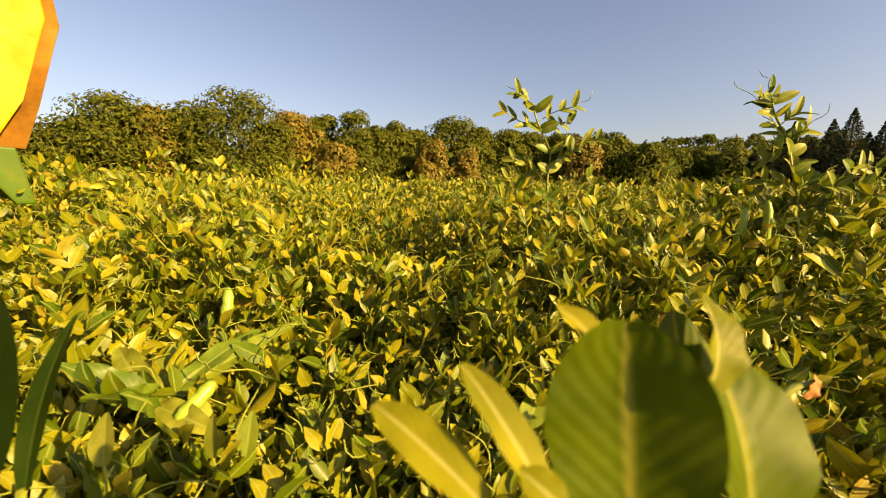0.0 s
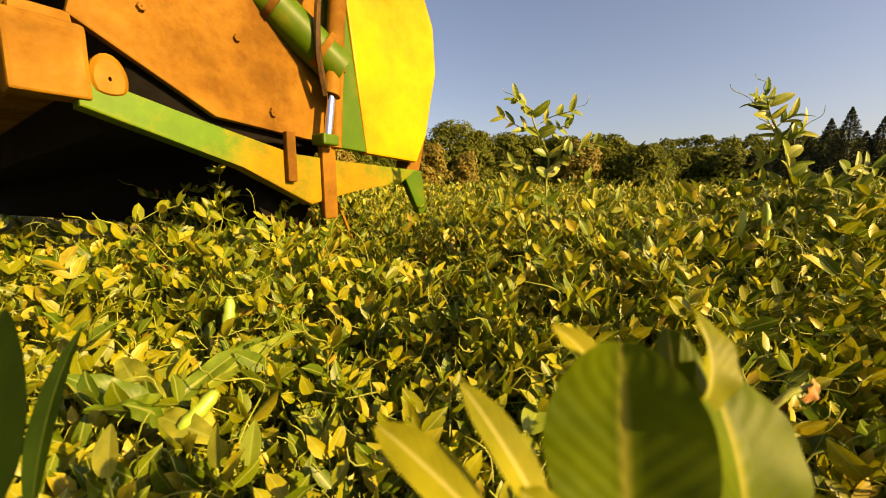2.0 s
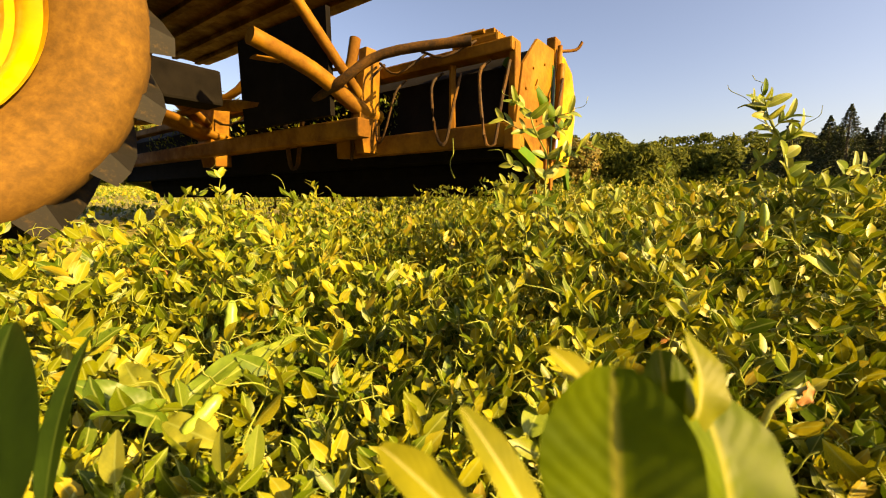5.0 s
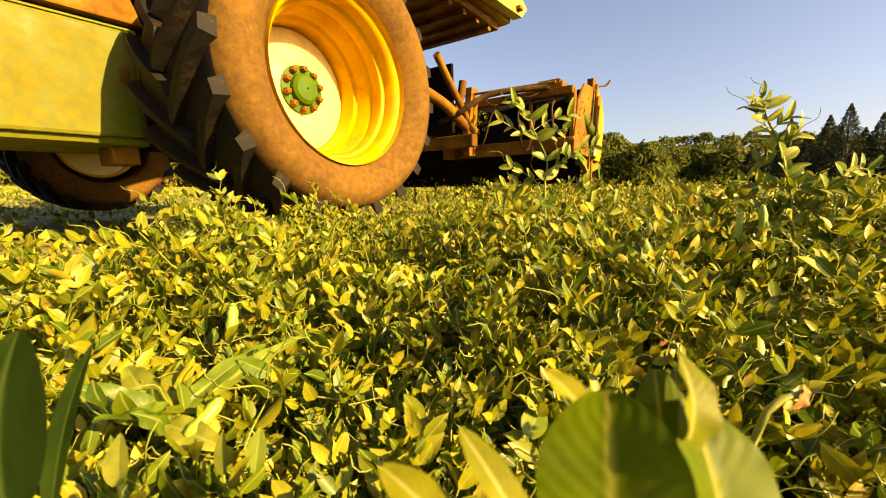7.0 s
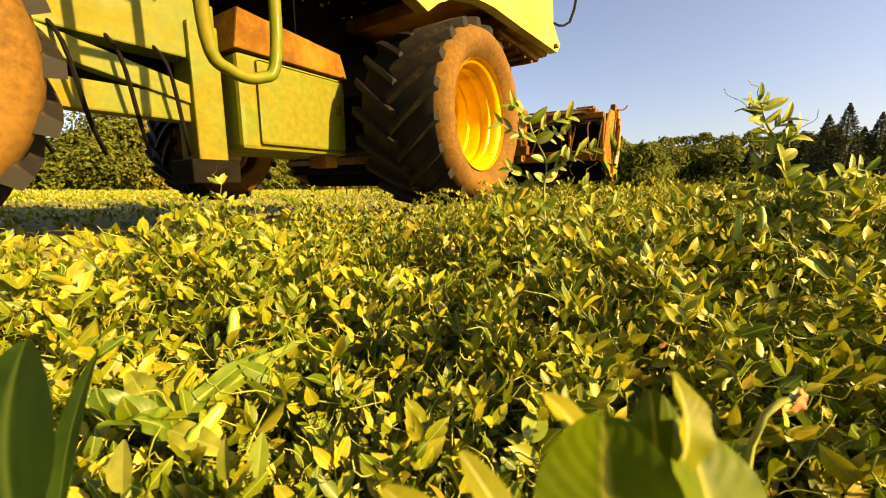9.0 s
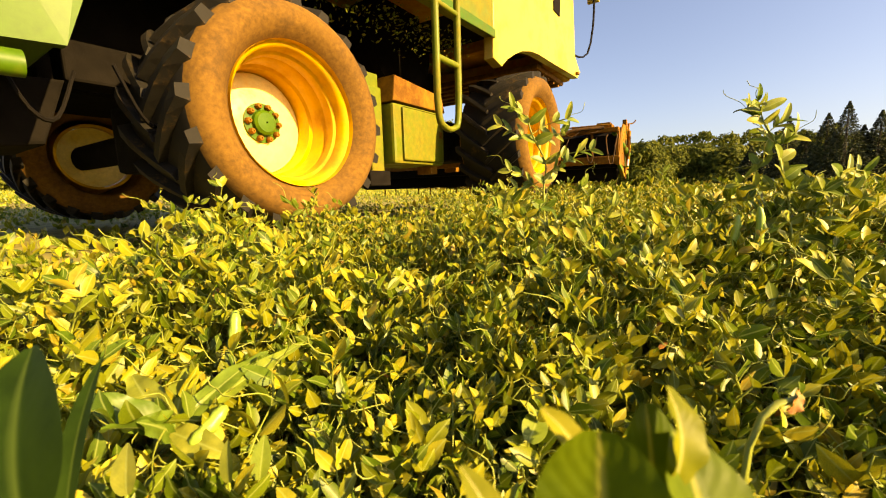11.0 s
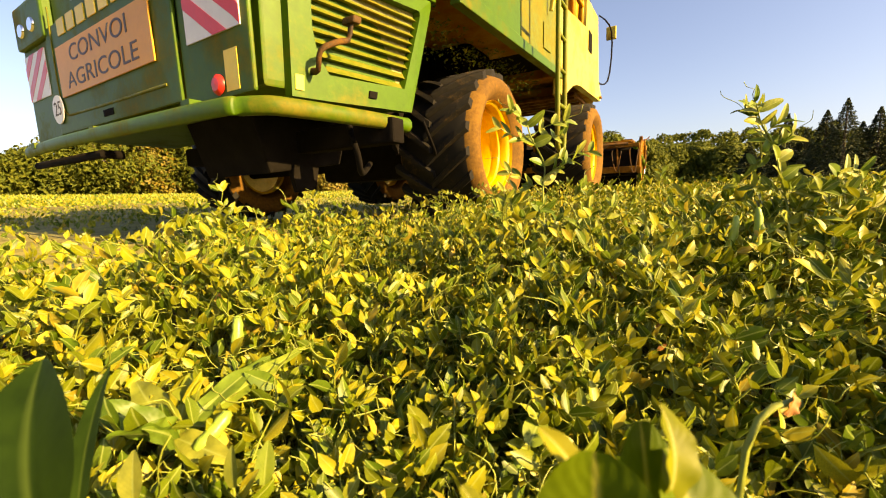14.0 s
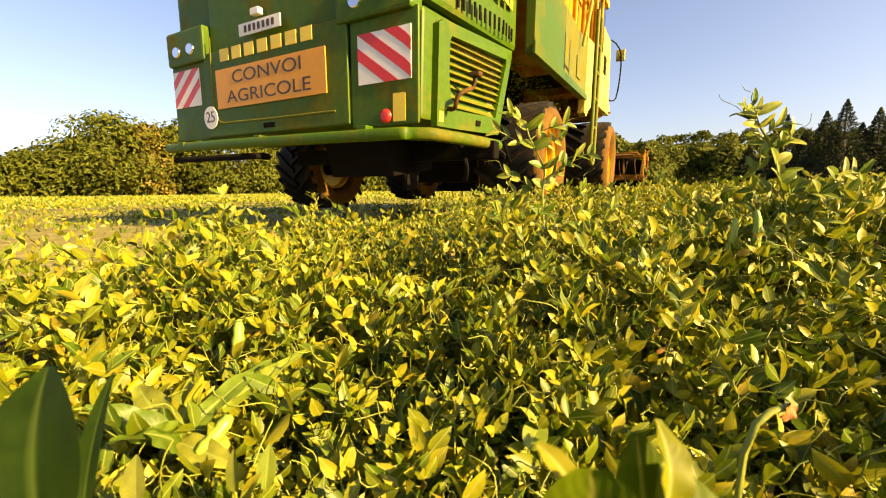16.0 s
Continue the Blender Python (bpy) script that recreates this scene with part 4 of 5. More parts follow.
def upper_body(h):
    """Long side panels, platform with rails, cab and front corner."""
    plate_part("side_panel", [(1.78, 1.68), (3.2, 1.74), (3.2, 2.68), (1.78, 2.62)], NEAR - 0.03, NEAR + 0.03, green_paint, h)
    plate_part("side_panel", [(3.21, 1.74), (4.98, 1.83), (4.98, 2.72), (3.21, 2.68)], NEAR - 0.03, NEAR + 0.03, dusty_green, h)
    plate_part("side_skirt", [(1.70, 1.64), (4.98, 1.80), (4.98, 1.90), (1.70, 1.78)], NEAR - 0.05, NEAR - 0.03, green_paint, h)
    plate_part("hatch", [(4.05, 2.0), (4.38, 2.02), (4.38, 2.45), (4.05, 2.43)], NEAR - 0.04, NEAR - 0.031, dusty_green, h)
    # pale front corner with the wheel arch cut out
    arch = [(4.99, 1.60), (5.22, 1.56)] + [(5.22 + 1.2 * f, 1.58 + 0.44 * math.sin(f * 1.57)) for f in (0.12, 0.3, 0.5, 0.75, 1.0)] + [(7.2, 2.06), (8.55, 2.14), (8.62, 2.40), (8.30, 2.52), (8.05, 3.35), (6.9, 3.32), (6.8, 2.95), (4.99, 2.80)]
    plate_part("front_panel", arch, NEAR - 0.03, NEAR + 0.04, cream_paint, h, 0.01)
    box_part("front_corner", (7.2, NEAR + 0.05, 2.10), (8.58, FAR - 0.1, 2.42), yellow_paint, h, 0.05)
    box_part("under_tray", (7.0, NEAR + 0.1, 2.0), (8.4, FAR - 0.2, 2.09), rust, h, 0.02)
    for k in range(5):
        box_part("tray_rib", (7.1 + k * 0.27, NEAR + 0.12, 1.95), (7.16 + k * 0.27, FAR - 0.25, 1.998), rust, h, 0.004)
    box_part("badge", (7.05, NEAR - 0.04, 2.75), (7.35, NEAR - 0.031, 2.98), shade_black_metal, h, 0.003)
    box_part("marker_lamp", (8.36, NEAR - 0.06, 2.20), (8.46, NEAR - 0.03, 2.28), rust, h, 0.01)
    # cab behind the panel
    box_part("cab", (6.7, NEAR + 0.06, 2.45), (8.0, FAR - 0.6, 3.95), yellow_paint, h, 0.05)
    box_part("cab_window", (6.95, NEAR + 0.045, 3.36), (7.9, NEAR + 0.065, 3.85), glass_dark, h, 0.01)
    box_part("cab_window", (6.68, NEAR + 0.3, 3.0), (6.70, FAR - 0.9, 3.8), glass_dark, h, 0.005)
    box_part("bunker", (2.0, NEAR + 0.05, 2.55), (5.6, FAR - 0.05, 3.5), yellow_paint, h, 0.06)
    box_part("platform", (5.6, NEAR - 0.02, 2.78), (6.72, NEAR + 0.9, 2.84), rust, h, 0.01)
    for k, x in enumerate((2.4, 3.2, 4.0, 4.7, 5.1, 5.9, 6.6)):
        tube_part("rail_post", [(x, NEAR, 2.66), (x, NEAR - 0.01, 3.62)], 0.022, yellow_paint, h, 8)
    for z in (3.15, 3.62):
        tube_part("hand_rail", [(2.4, NEAR - 0.01, z), (5.1, NEAR - 0.01, z)], 0.022, yellow_paint, h, 8)
        tube_part("hand_rail", [(5.9, NEAR - 0.01, z), (6.6, NEAR - 0.01, z)], 0.022, yellow_paint, h, 8)
    tube_part("grab_rail", bend([(4.25, NEAR - 0.06, 2.55), (4.25, NEAR - 0.12, 3.0), (4.35, NEAR - 0.12, 3.1), (4.75, NEAR - 0.1, 3.12), (4.8, NEAR, 3.0)], 4), 0.018, cream_paint, h, 8)
    # mirror and lamp on an arm
    tube_part("mirror_arm", bend([(8.3, NEAR, 2.55), (8.62, NEAR - 0.1, 2.6), (8.68, NEAR - 0.12, 3.3), (8.5, NEAR, 3.5)], 4), 0.010, shade_black_metal, h, 8)
    box_part("mirror", (8.69, NEAR - 0.17, 3.22), (8.72, NEAR - 0.05, 3.40), cream_paint, h, 0.008)
    # front roof edge
    box_part("cab_roof", (6.6, NEAR + 0.02, 3.95), (8.15, FAR - 0.5, 4.08), cream_paint, h, 0.04)
    # dark inner walls and drum, the shade inside put into their near-black colour
    box_part("inner_wall", (1.7, 2.80, 1.35), (5.5, 2.88, 2.55), shade_black_metal, h, 0.0)
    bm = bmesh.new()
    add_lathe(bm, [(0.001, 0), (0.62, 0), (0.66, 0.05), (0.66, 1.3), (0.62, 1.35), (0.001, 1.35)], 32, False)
    drum = smooth(part("drum_end", bm, shade_black_metal, h), 40)
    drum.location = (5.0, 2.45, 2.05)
    # belly and floor pan hold the underbody shade in their colour too
    box_part("belly", (1.6, 2.9, 1.05), (7.0, 3.7, 2.3), shade_black_metal, h, 0.05)
    box_part("floor_pan", (1.6, NEAR + 0.05, 2.56), (6.9, FAR - 0.05, 2.62), shade_black_metal, h, 0.0)
    # tufts of vine caught under the edge
    rng = np.random.default_rng(44)
    n = 900
    x = rng.uniform(1.8, 5.0, n)
    pos = np.stack([x, NEAR + 0.12 + 0.25 * rng.random(n), 1.74 + 0.03 * (x - 1.8) - 0.28 * rng.random(n) ** 2], 1)
    v, t, u = random_leaves(rng, pos, rng.uniform(0.015, 0.04, n), False)
    tuft = array_mesh("caught_vines", v, t, [pea_leaf], u)
    tuft.parent = h
    tagged(tuft, kind="stuff")


def chassis(h):
    """Frame beams, toolbox, ladder, axles and spreader."""
    box_part("frame_beam", (2.9, 2.50, 1.10), (4.25, 2.66, 1.42), dusty_green, h, 0.012)
    box_part("frame_beam", (2.9, 2.52, 0.69), (4.2, 2.64, 0.86), dusty_green, h, 0.012)
    box_part("frame_post", (4.06, 2.46, 0.40), (4.24, 2.66, 1.30), dusty_green, h, 0.012)
    plate_part("brace", [(2.9, 1.08), (2.9, 1.22), (4.1, 0.92), (4.1, 0.80)], 2.50, 2.58, dusty_green, h)
    # foot, long beam and hoses darkened to near-black in place of shade
    box_part("frame_foot", (4.0, 2.44, 0.28), (4.30, 2.70, 0.44), shade_black_metal, h, 0.012)
    box_part("long_beam", (1.5, 2.7, 0.95), (7.6, 2.9, 1.2), shade_black_metal, h, 0.02)
    for k in range(5):
        x = 3.0 + 0.22 * k
        tube_part("hose", bend([(x, 2.6, 1.2), (x + 0.03, 2.42, 1.0), (x + 0.1, 2.45, 0.62), (x + 0.2, 2.6, 0.45)], 4), 0.011, shade_black_metal, h, 6)
    # toolbox with a sloping lid
    box = box_part("toolbox", (4.28, 2.36, 0.52), (5.14, 2.95, 1.18), dusty_green, h, 0.03, "dusty green steel box")
    plate_part("lid", [(4.26, 1.19), (5.17, 1.19), (5.10, 1.34), (4.30, 1.40)], 2.34, 2.9, rust, box, 0.012)
    box_part("door", (4.40, 2.340, 0.56), (5.11, 2.357, 1.15), dusty_green, box, 0.02)
    box_part("latch", (5.03, 2.325, 0.86), (5.07, 2.339, 0.94), rust, box, 0.004)
    box_part("foot", (4.98, 2.42, 0.42), (5.10, 2.6, 0.52), rust, box, 0.008)
    # ladder: two rails joined in a hoop, with rungs
    for lad_x0, lad_x1 in ((3.573, 3.868),):
        tube_part("ladder_rail", bend([(lad_x0, 1.481, 2.6), (lad_x0, 1.481, 1.4), (lad_x0 + 0.01, 1.481, 0.824), (lad_x0 + 0.09, 1.481, 0.714), (lad_x1 - 0.09, 1.481, 0.714), (lad_x1 - 0.01, 1.481, 0.824), (lad_x1, 1.481, 1.4), (lad_x1, 1.481, 2.6)], 5), 0.024, dusty_green, h, 10)
        for z in (1.22, 1.55, 1.88, 2.21):
            tube_part("rung", [(lad_x0, 1.481, z), (lad_x1, 1.481, z)], 0.02, dusty_green, h, 8)
    # axles, near-black to carry the shade below the machine
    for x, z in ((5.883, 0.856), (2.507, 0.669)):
        tube_part("axle", [(x, 2.25, z), (x, 4.7, z)], 0.13, shade_black_metal, h, 12)
        box_part("axle_housing", (x - 0.3, 2.45, z - 0.25), (x + 0.3, 3.4, z + 0.3), shade_black_metal, h, 0.06)
    # waste chute and trailing scraps under the rear, shade painted in as near-black
    plate_part("chute", [(0.2, 0.45), (1.3, 0.55), (1.5, 0.95), (0.0, 0.90)], 2.7, 3.4, shade_black_metal, h, 0.02)
    plate_part("flap", [(0.55, 0.30), (0.85, 0.32), (0.95, 0.62), (0.45, 0.60)], 2.7, 2.74, shade_black_metal, h)
    tube_part("drain_pipe", bend([(0.5, 2.2, 0.85), (0.45, 2.1, 0.55), (0.6, 2.15, 0.42), (0.85, 2.2, 0.5)], 4), 0.022, shade_black_metal, h, 8)
    box_part("rear_crossbeam", (0.6, 1.9, 0.62), (0.8, 4.1, 0.8), shade_black_metal, h, 0.02)
    for x0, y0 in ((0.9, 2.1), (1.45, 2.0)):
        tube_part("hose", bend([(x0, y0, 0.86), (x0 + 0.1, y0 - 0.05, 0.62), (x0 + 0.25, y0, 0.60), (x0 + 0.4, y0 + 0.05, 0.84)], 4), 0.012, shade_black_metal, h, 6)


def header(h):
    """Pick-up header: end plates, shields, drum housing, frame arms and hoses."""
    for y, s in ((0.97, 1), (4.88, -1)):
        # upper rusty plate, front shield, lower green rail
        plate_part("end_plate", [(8.17, 0.66), (8.53, 0.51), (8.88, 0.455), (9.06, 0.43), (9.10, 1.46), (8.62, 1.44), (8.30, 1.14)], y, y + s * 0.03, rust, h)
        plate_part("front_shield", [(9.22, 0.40), (9.52, 0.39), (9.60, 0.58), (9.70, 0.88), (9.68, 1.12), (9.55, 1.36), (9.34, 1.46), (9.06, 1.48)], y - s * 0.012, y + s * 0.035, yellow_paint, h, 0.008, "bright yellow front shield")
        box_part("patch_plate", (9.01, y - 0.02, 0.72), (9.10, y - 0.009, 0.80), rust, h, 0.003)
        plate_part("shield_edge", [(9.50, 0.36), (9.60, 0.36), (9.66, 0.58), (9.755, 0.88), (9.73, 1.13), (9.59, 1.39), (9.36, 1.50), (9.30, 1.44), (9.52, 1.32), (9.64, 1.1), (9.66, 0.88), (9.56, 0.58)], y + s * 0.04, y + s * 0.13, rust, h, 0.004, "rusty folded edge of the shield")
        plate_part("gusset", [(9.0, 0.42), (9.222, 0.41), (9.075, 1.30), (9.0, 1.30)], y - s * 0.008, y + s * 0.03, green_paint, h)
        plate_part("lower_rail", [(8.17, 0.45), (8.17, 0.565), (8.53, 0.44), (8.80, 0.365), (9.10, 0.365), (9.50, 0.36), (9.40, 0.31), (9.12, 0.28), (8.88, 0.25), (8.60, 0.33)], y - s * 0.03, y + s * 0.04, worn_green, h, 0.008, "green lower rail worn to rust")
        plate_part("skid", [(9.42, 0.36), (9.56, 0.36), (9.60, 0.22), (9.54, 0.22)], y - s * 0.01, y + s * 0.03, green_paint, h)
        box_part("wear_strip", (8.93, y - 0.05, 0.22), (9.00, y - 0.015, 0.42), rust, h, 0.006)
        box_part("clamp", (8.76, y - 0.06, 0.30), (8.80, y - 0.03, 0.47), rust, h, 0.006)
        # lift ram with a bright rod
        tube_part("ram", [(9.06, y - 0.09, 1.30), (8.96, y - 0.09, 0.62)], 0.038, rust, h, 12)
        tube_part("ram_rod", [(8.96, y - 0.09, 0.62), (8.93, y - 0.09, 0.44)], 0.018, chrome, h, 10, "bright chromed rod")
        box_part("ram_lug", (8.89, y - 0.12, 0.40), (8.97, y - 0.03, 0.48), green_paint, h, 0.01)
        tube_part("guide_post", [(9.10, y - 0.05, 1.5), (9.0, y - 0.05, 0.40)], 0.028, rust, h, 8)
        tube_part("ram_hose", bend([(9.02, y - 0.12, 1.15), (8.90, y - 0.14, 1.0), (8.88, y - 0.12, 0.75), (8.93, y - 0.09, 0.62)], 4), 0.014, hose_rubber, h, 6)
    # drum housing across the machine; its near-black colour stands for the shade inside
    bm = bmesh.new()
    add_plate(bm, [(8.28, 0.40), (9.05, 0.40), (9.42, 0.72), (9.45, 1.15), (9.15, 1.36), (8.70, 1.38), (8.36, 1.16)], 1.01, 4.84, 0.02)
    part("drum_housing", bm, shade_black_metal, h)
    # roller coloured near-black for the shade below the rail
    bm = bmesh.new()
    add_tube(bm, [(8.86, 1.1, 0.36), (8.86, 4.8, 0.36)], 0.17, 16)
    part("pick_up_roller", bm, shade_black_metal, h)
    for k in range(26):
        bm = bmesh.new()
        y = 1.2 + k * 0.138
        add_tube(bm, bend([(8.98, y, 0.40), (9.18, y, 0.30), (9.30, y, 0.16), (9.28, y, 0.08)], 2), 0.008, 5)
        part("tine", bm, rust, h)
    # cross beams
    box_part("cross_beam", (8.06, 0.95, 0.54), (8.18, 3.0, 0.66), rust, h, 0.015, "rusty square cross beam")
    box_part("beam_end", (8.04, 0.93, 0.48), (8.20, 1.02, 0.64), rust, h, 0.012)
    box_part("cross_beam", (8.06, 2.9, 0.66), (8.16, 4.85, 0.78), rust, h, 0.015)
    box_part("cross_beam", (8.14, 1.0, 1.22), (8.32, 4.85, 1.33), rust, h, 0.015)
    # arms back to the machine
    for y in (2.45, 3.65):
        tube_part("lift_arm", bend([(8.15, y, 0.85), (7.8, y, 0.92), (7.3, y + 0.05, 1.15), (6.7, y + 0.1, 1.3)], 4), 0.075, rust, h, 10)
        plate_part("arm_bracket", [(7.85, 0.55), (8.1, 0.55), (8.15, 1.5), (7.95, 1.5), (7.8, 0.8)], y - 0.05, y + 0.05, rust, h)
        tube_part("arm_ram", [(7.0, y, 1.75), (7.9, y, 1.0)], 0.05, rust, h, 10)
    box_part("torsion_tube", (7.55, 2.2, 0.62), (7.72, 4.2, 0.76), rust, h, 0.02)
    # plate whose near-black colour paints the shade behind the beams
    box_part("back_plate", (7.50, 2.5, 0.80), (7.56, 3.25, 1.75), shade_black_metal, h, 0.0)
    for k in range(2):
        y = 1.55 + 1.0 * k
        tube_part("strut", [(8.12, y, 0.62), (8.22 + 0.03 * k, y + 0.05, 1.24)], 0.03, rust, h, 6)
    # round pivots with their bolts where the beam meets the end plates
    for y in (0.955, 4.86):
        bm = bmesh.new()
        add_lathe(bm, [(0.004, -0.022), (0.034, -0.022), (0.044, -0.012), (0.044, 0.03), (0.004, 0.03)], 20)
        piv = smooth(part("pivot", bm, rust, h, "round rusty pivot"), 40)
        piv.location = (8.24, y, 0.56)
    for x, z in ((8.36, 0.95), (8.52, 1.15), (8.62, 0.72), (8.80, 1.25), (8.34, 0.72), (8.74, 0.56)):
        bm = bmesh.new()
        add_lathe(bm, [(0.002, -0.012), (0.011, -0.012), (0.013, -0.004), (0.013, 0.004), (0.002, 0.004)], 6)
        part("bolt", bm, rust, h).location = (x, 0.968, z)
    # a stray vine caught on the beam
    tube_part("caught_vine", bend([(8.05, 1.50, 0.60), (8.02, 1.48, 0.45), (8.03, 1.52, 0.36), (8.0, 1.46, 0.28)], 4), 0.004, pea_stem, h, 5)
    # green bat roller leaning at the end
    roll = tube_part("drive_shaft", [(8.36, 1.12, 1.22), (9.02, 0.88, 0.70)], 0.072, green_paint, h, 12, "green drive shaft guard")
    for k in range(4):
        f = 0.12 + 0.25 * k
        p = Vector((8.36, 1.12, 1.22)).lerp(Vector((9.02, 0.88, 0.70)), f)
        q = Vector((8.36, 1.12, 1.22)).lerp(Vector((9.02, 0.88, 0.70)), f + 0.03)
        tube_part("collar", [p, q], 0.086, rust, roll, 12)
    # hoses and pipes in loops
    rng = random.Random(7)
    for k in range(5):
        y = 1.25 + 0.47 * k + rng.uniform(-0.08, 0.08)
        z = rng.uniform(1.05, 1.28)
        d = rng.uniform(0.2, 0.65)
        e = rng.uniform(-0.25, 0.45)
        tube_part("hose", bend([(8.2, y, z + 0.1), (8.05, y + 0.02, z - 0.05), (7.97, y + e * 0.3, z - d), (8.0, y + e * 0.7, z - d - 0.05), (8.08, y + e * 0.9, z - d * 0.4), (8.15, y + e, z + 0.05)], 4), rng.uniform(0.010, 0.019), hose_rubber, h, 7)
    for k in range(5):
        y = 1.3 + 0.5 * k
        tube_part("cable", bend([(8.1, y, 1.34), (7.9, y + 0.2, 1.2 - 0.05 * k), (7.92, y + 0.4, 1.28), (8.1, y + 0.55, 1.36)], 4), 0.012, hose_rubber, h, 6)
    tube_part("bent_pipe", bend([(7.95, 2.55, 1.6), (7.85, 2.6, 1.2), (7.7, 2.8, 1.02), (7.55, 3.2, 1.05), (7.5, 3.6, 1.35), (7.5, 3.7, 1.8)], 5), 0.06, rust, h, 10)
    tube_part("bent_pipe", bend([(7.9, 3.3, 1.7), (7.7, 3.4, 1.3), (7.4, 3.9, 1.15), (7.2, 4.3, 1.4)], 5), 0.045, rust, h, 10)
    tube_part("main_hose", bend([(8.02, 1.3, 1.32), (7.7, 2.0, 1.28), (7.5, 2.4, 1.05), (7.6, 2.9, 0.98), (7.9, 3.2, 1.3)], 5), 0.045, hose_rubber, h, 8)
    tube_part("pipe", bend([(8.05, 1.2, 1.38), (8.02, 2.4, 1.40), (7.9, 2.9, 1.36), (7.3, 3.1, 1.45)], 4), 0.02, rust, h, 8)
    # top gear: valve block, lamp bracket and sight rod at the outer end
    box_part("valve_block", (8.2, 1.15, 1.34), (8.5, 1.6, 1.42), rust, h, 0.02)
    for k in range(5):
        box_part("valve", (8.23 + 0.05 * k, 1.2, 1.42), (8.26 + 0.05 * k, 1.5, 1.47), rust, h, 0.006)
    box_part("bracket", (9.15, 0.99, 1.44), (9.30, 1.08, 1.62), rust, h, 0.01)
    tube_part("sight_rod", bend([(9.28, 1.0, 1.52), (9.40, 0.86, 1.55), (9.42, 0.80, 1.62)], 3), 0.016, rust, h, 8)
    box_part("rear_guard", (8.19, 0.99, 0.66), (8.30, 1.05, 1.30), rust, h, 0.01)


def harvester():
    h = new("pea_harvester")
    tagged(h, "large green and yellow self-propelled pea harvester, dusty and rust-stained", "harvester")
    done = set()
    for build, place in ((rear_end, rear_place), (upper_body, upper_place), (chassis, chassis_place), (header, header_place)):
        build(h)
        settle(h, done, place)
    wheels = [(wheel(h, 4.304, 0.481, 0.675, 0.622, 0.362, 0.60, 1), 0.622), (wheel(h, 1.640, 0.727, 0.549, 0.566, 0.333, 0.56, 1), 0.566),
              (wheel(h, 4.304, 4.35, 0.675, 0.622, 0.362, 0.60, -1), 0.622), (wheel(h, 1.640, 4.10, 0.549, 0.566, 0.333, 0.56, -1), 0.566)]
    return h, wheels


HARVESTER, WHEELS = harvester()


# ---- plants that stand out before the camera ----
def blade_mesh(name, base, tip, width, face, curl=0.15, fold=0.25, ripple=0.0, point=0.8, blunt=0.75):
    """One broad leaf as a curved sheet with a folded midrib and a wavy edge."""
    b, t = Vector(base), Vector(tip)
    axis = t - b
    length = axis.length
    axis.normalize()
    n = (Vector(face) - axis * axis.dot(Vector(face))).normalized()
    s = axis.cross(n)
    nu, nv = 14, 8
    bm = bmesh.new()
    uvl = bm.loops.layers.uv.new("uv")
    grid = []
    for i in range(nu + 1):
        f = i / nu
        w = width * 0.5 * (math.sin(math.pi * min(1, f * 0.93 + 0.05) ** point) ** blunt)
        row = []
        for j in range(nv + 1):
            g = 2 * j / nv - 1
            wave = ripple * width * math.sin(f * 17 + g * 2.0) * g * g
            p = b + axis * (f * length) + s * (g * w) + n * (abs(g) * w * fold + wave - curl * length * (f - 0.3) ** 2)
            row.append(bm.verts.new(p))
        grid.append(row)
    for i in range(nu):
        for j in range(nv):
            fc = bm.faces.new((grid[i][j], grid[i + 1][j], grid[i + 1][j + 1], grid[i][j + 1]))
            for lp, (a, c) in zip(fc.loops, ((i, j), (i + 1, j), (i + 1, j + 1), (i, j + 1))):
                lp[uvl].uv = (a / nu, c / nv)
    return bm


def blade(name, base, tip, width, face, mat, parent=None, **shape):
    return smooth(part(name, blade_mesh(name, base, tip, width, face, **shape), mat, parent), 80)


def pod_mesh(a, b, width):
    a, b = Vector(a), Vector(b)
    d = b - a
    bow = d.cross(Vector((0, 1, 0.2))).normalized() * d.length * 0.06
    pts = bend([a, a + d * 0.12 + bow * 0.5, a + d * 0.5 + bow, a + d * 0.88 + bow * 0.5, b], 3)
    n = len(pts)
    bm = bmesh.new()
    add_tube(bm, pts, [width * max(0.08, math.sin(math.pi * (0.03 + 0.94 * i / (n - 1))) ** 0.75) * (1 + 0.10 * math.sin(i * 3.4)) for i in range(n)], 8)
    return bm


def pod(a, b, width, parent=None, label="plump green pea pod hanging among the vines"):
    o = smooth(part("pea_pod", pod_mesh(a, b, width), pea_pod, parent), 60)
    if parent is None:
        tagged(o, label, "pea pod", "pea pods in the crop")
    return o


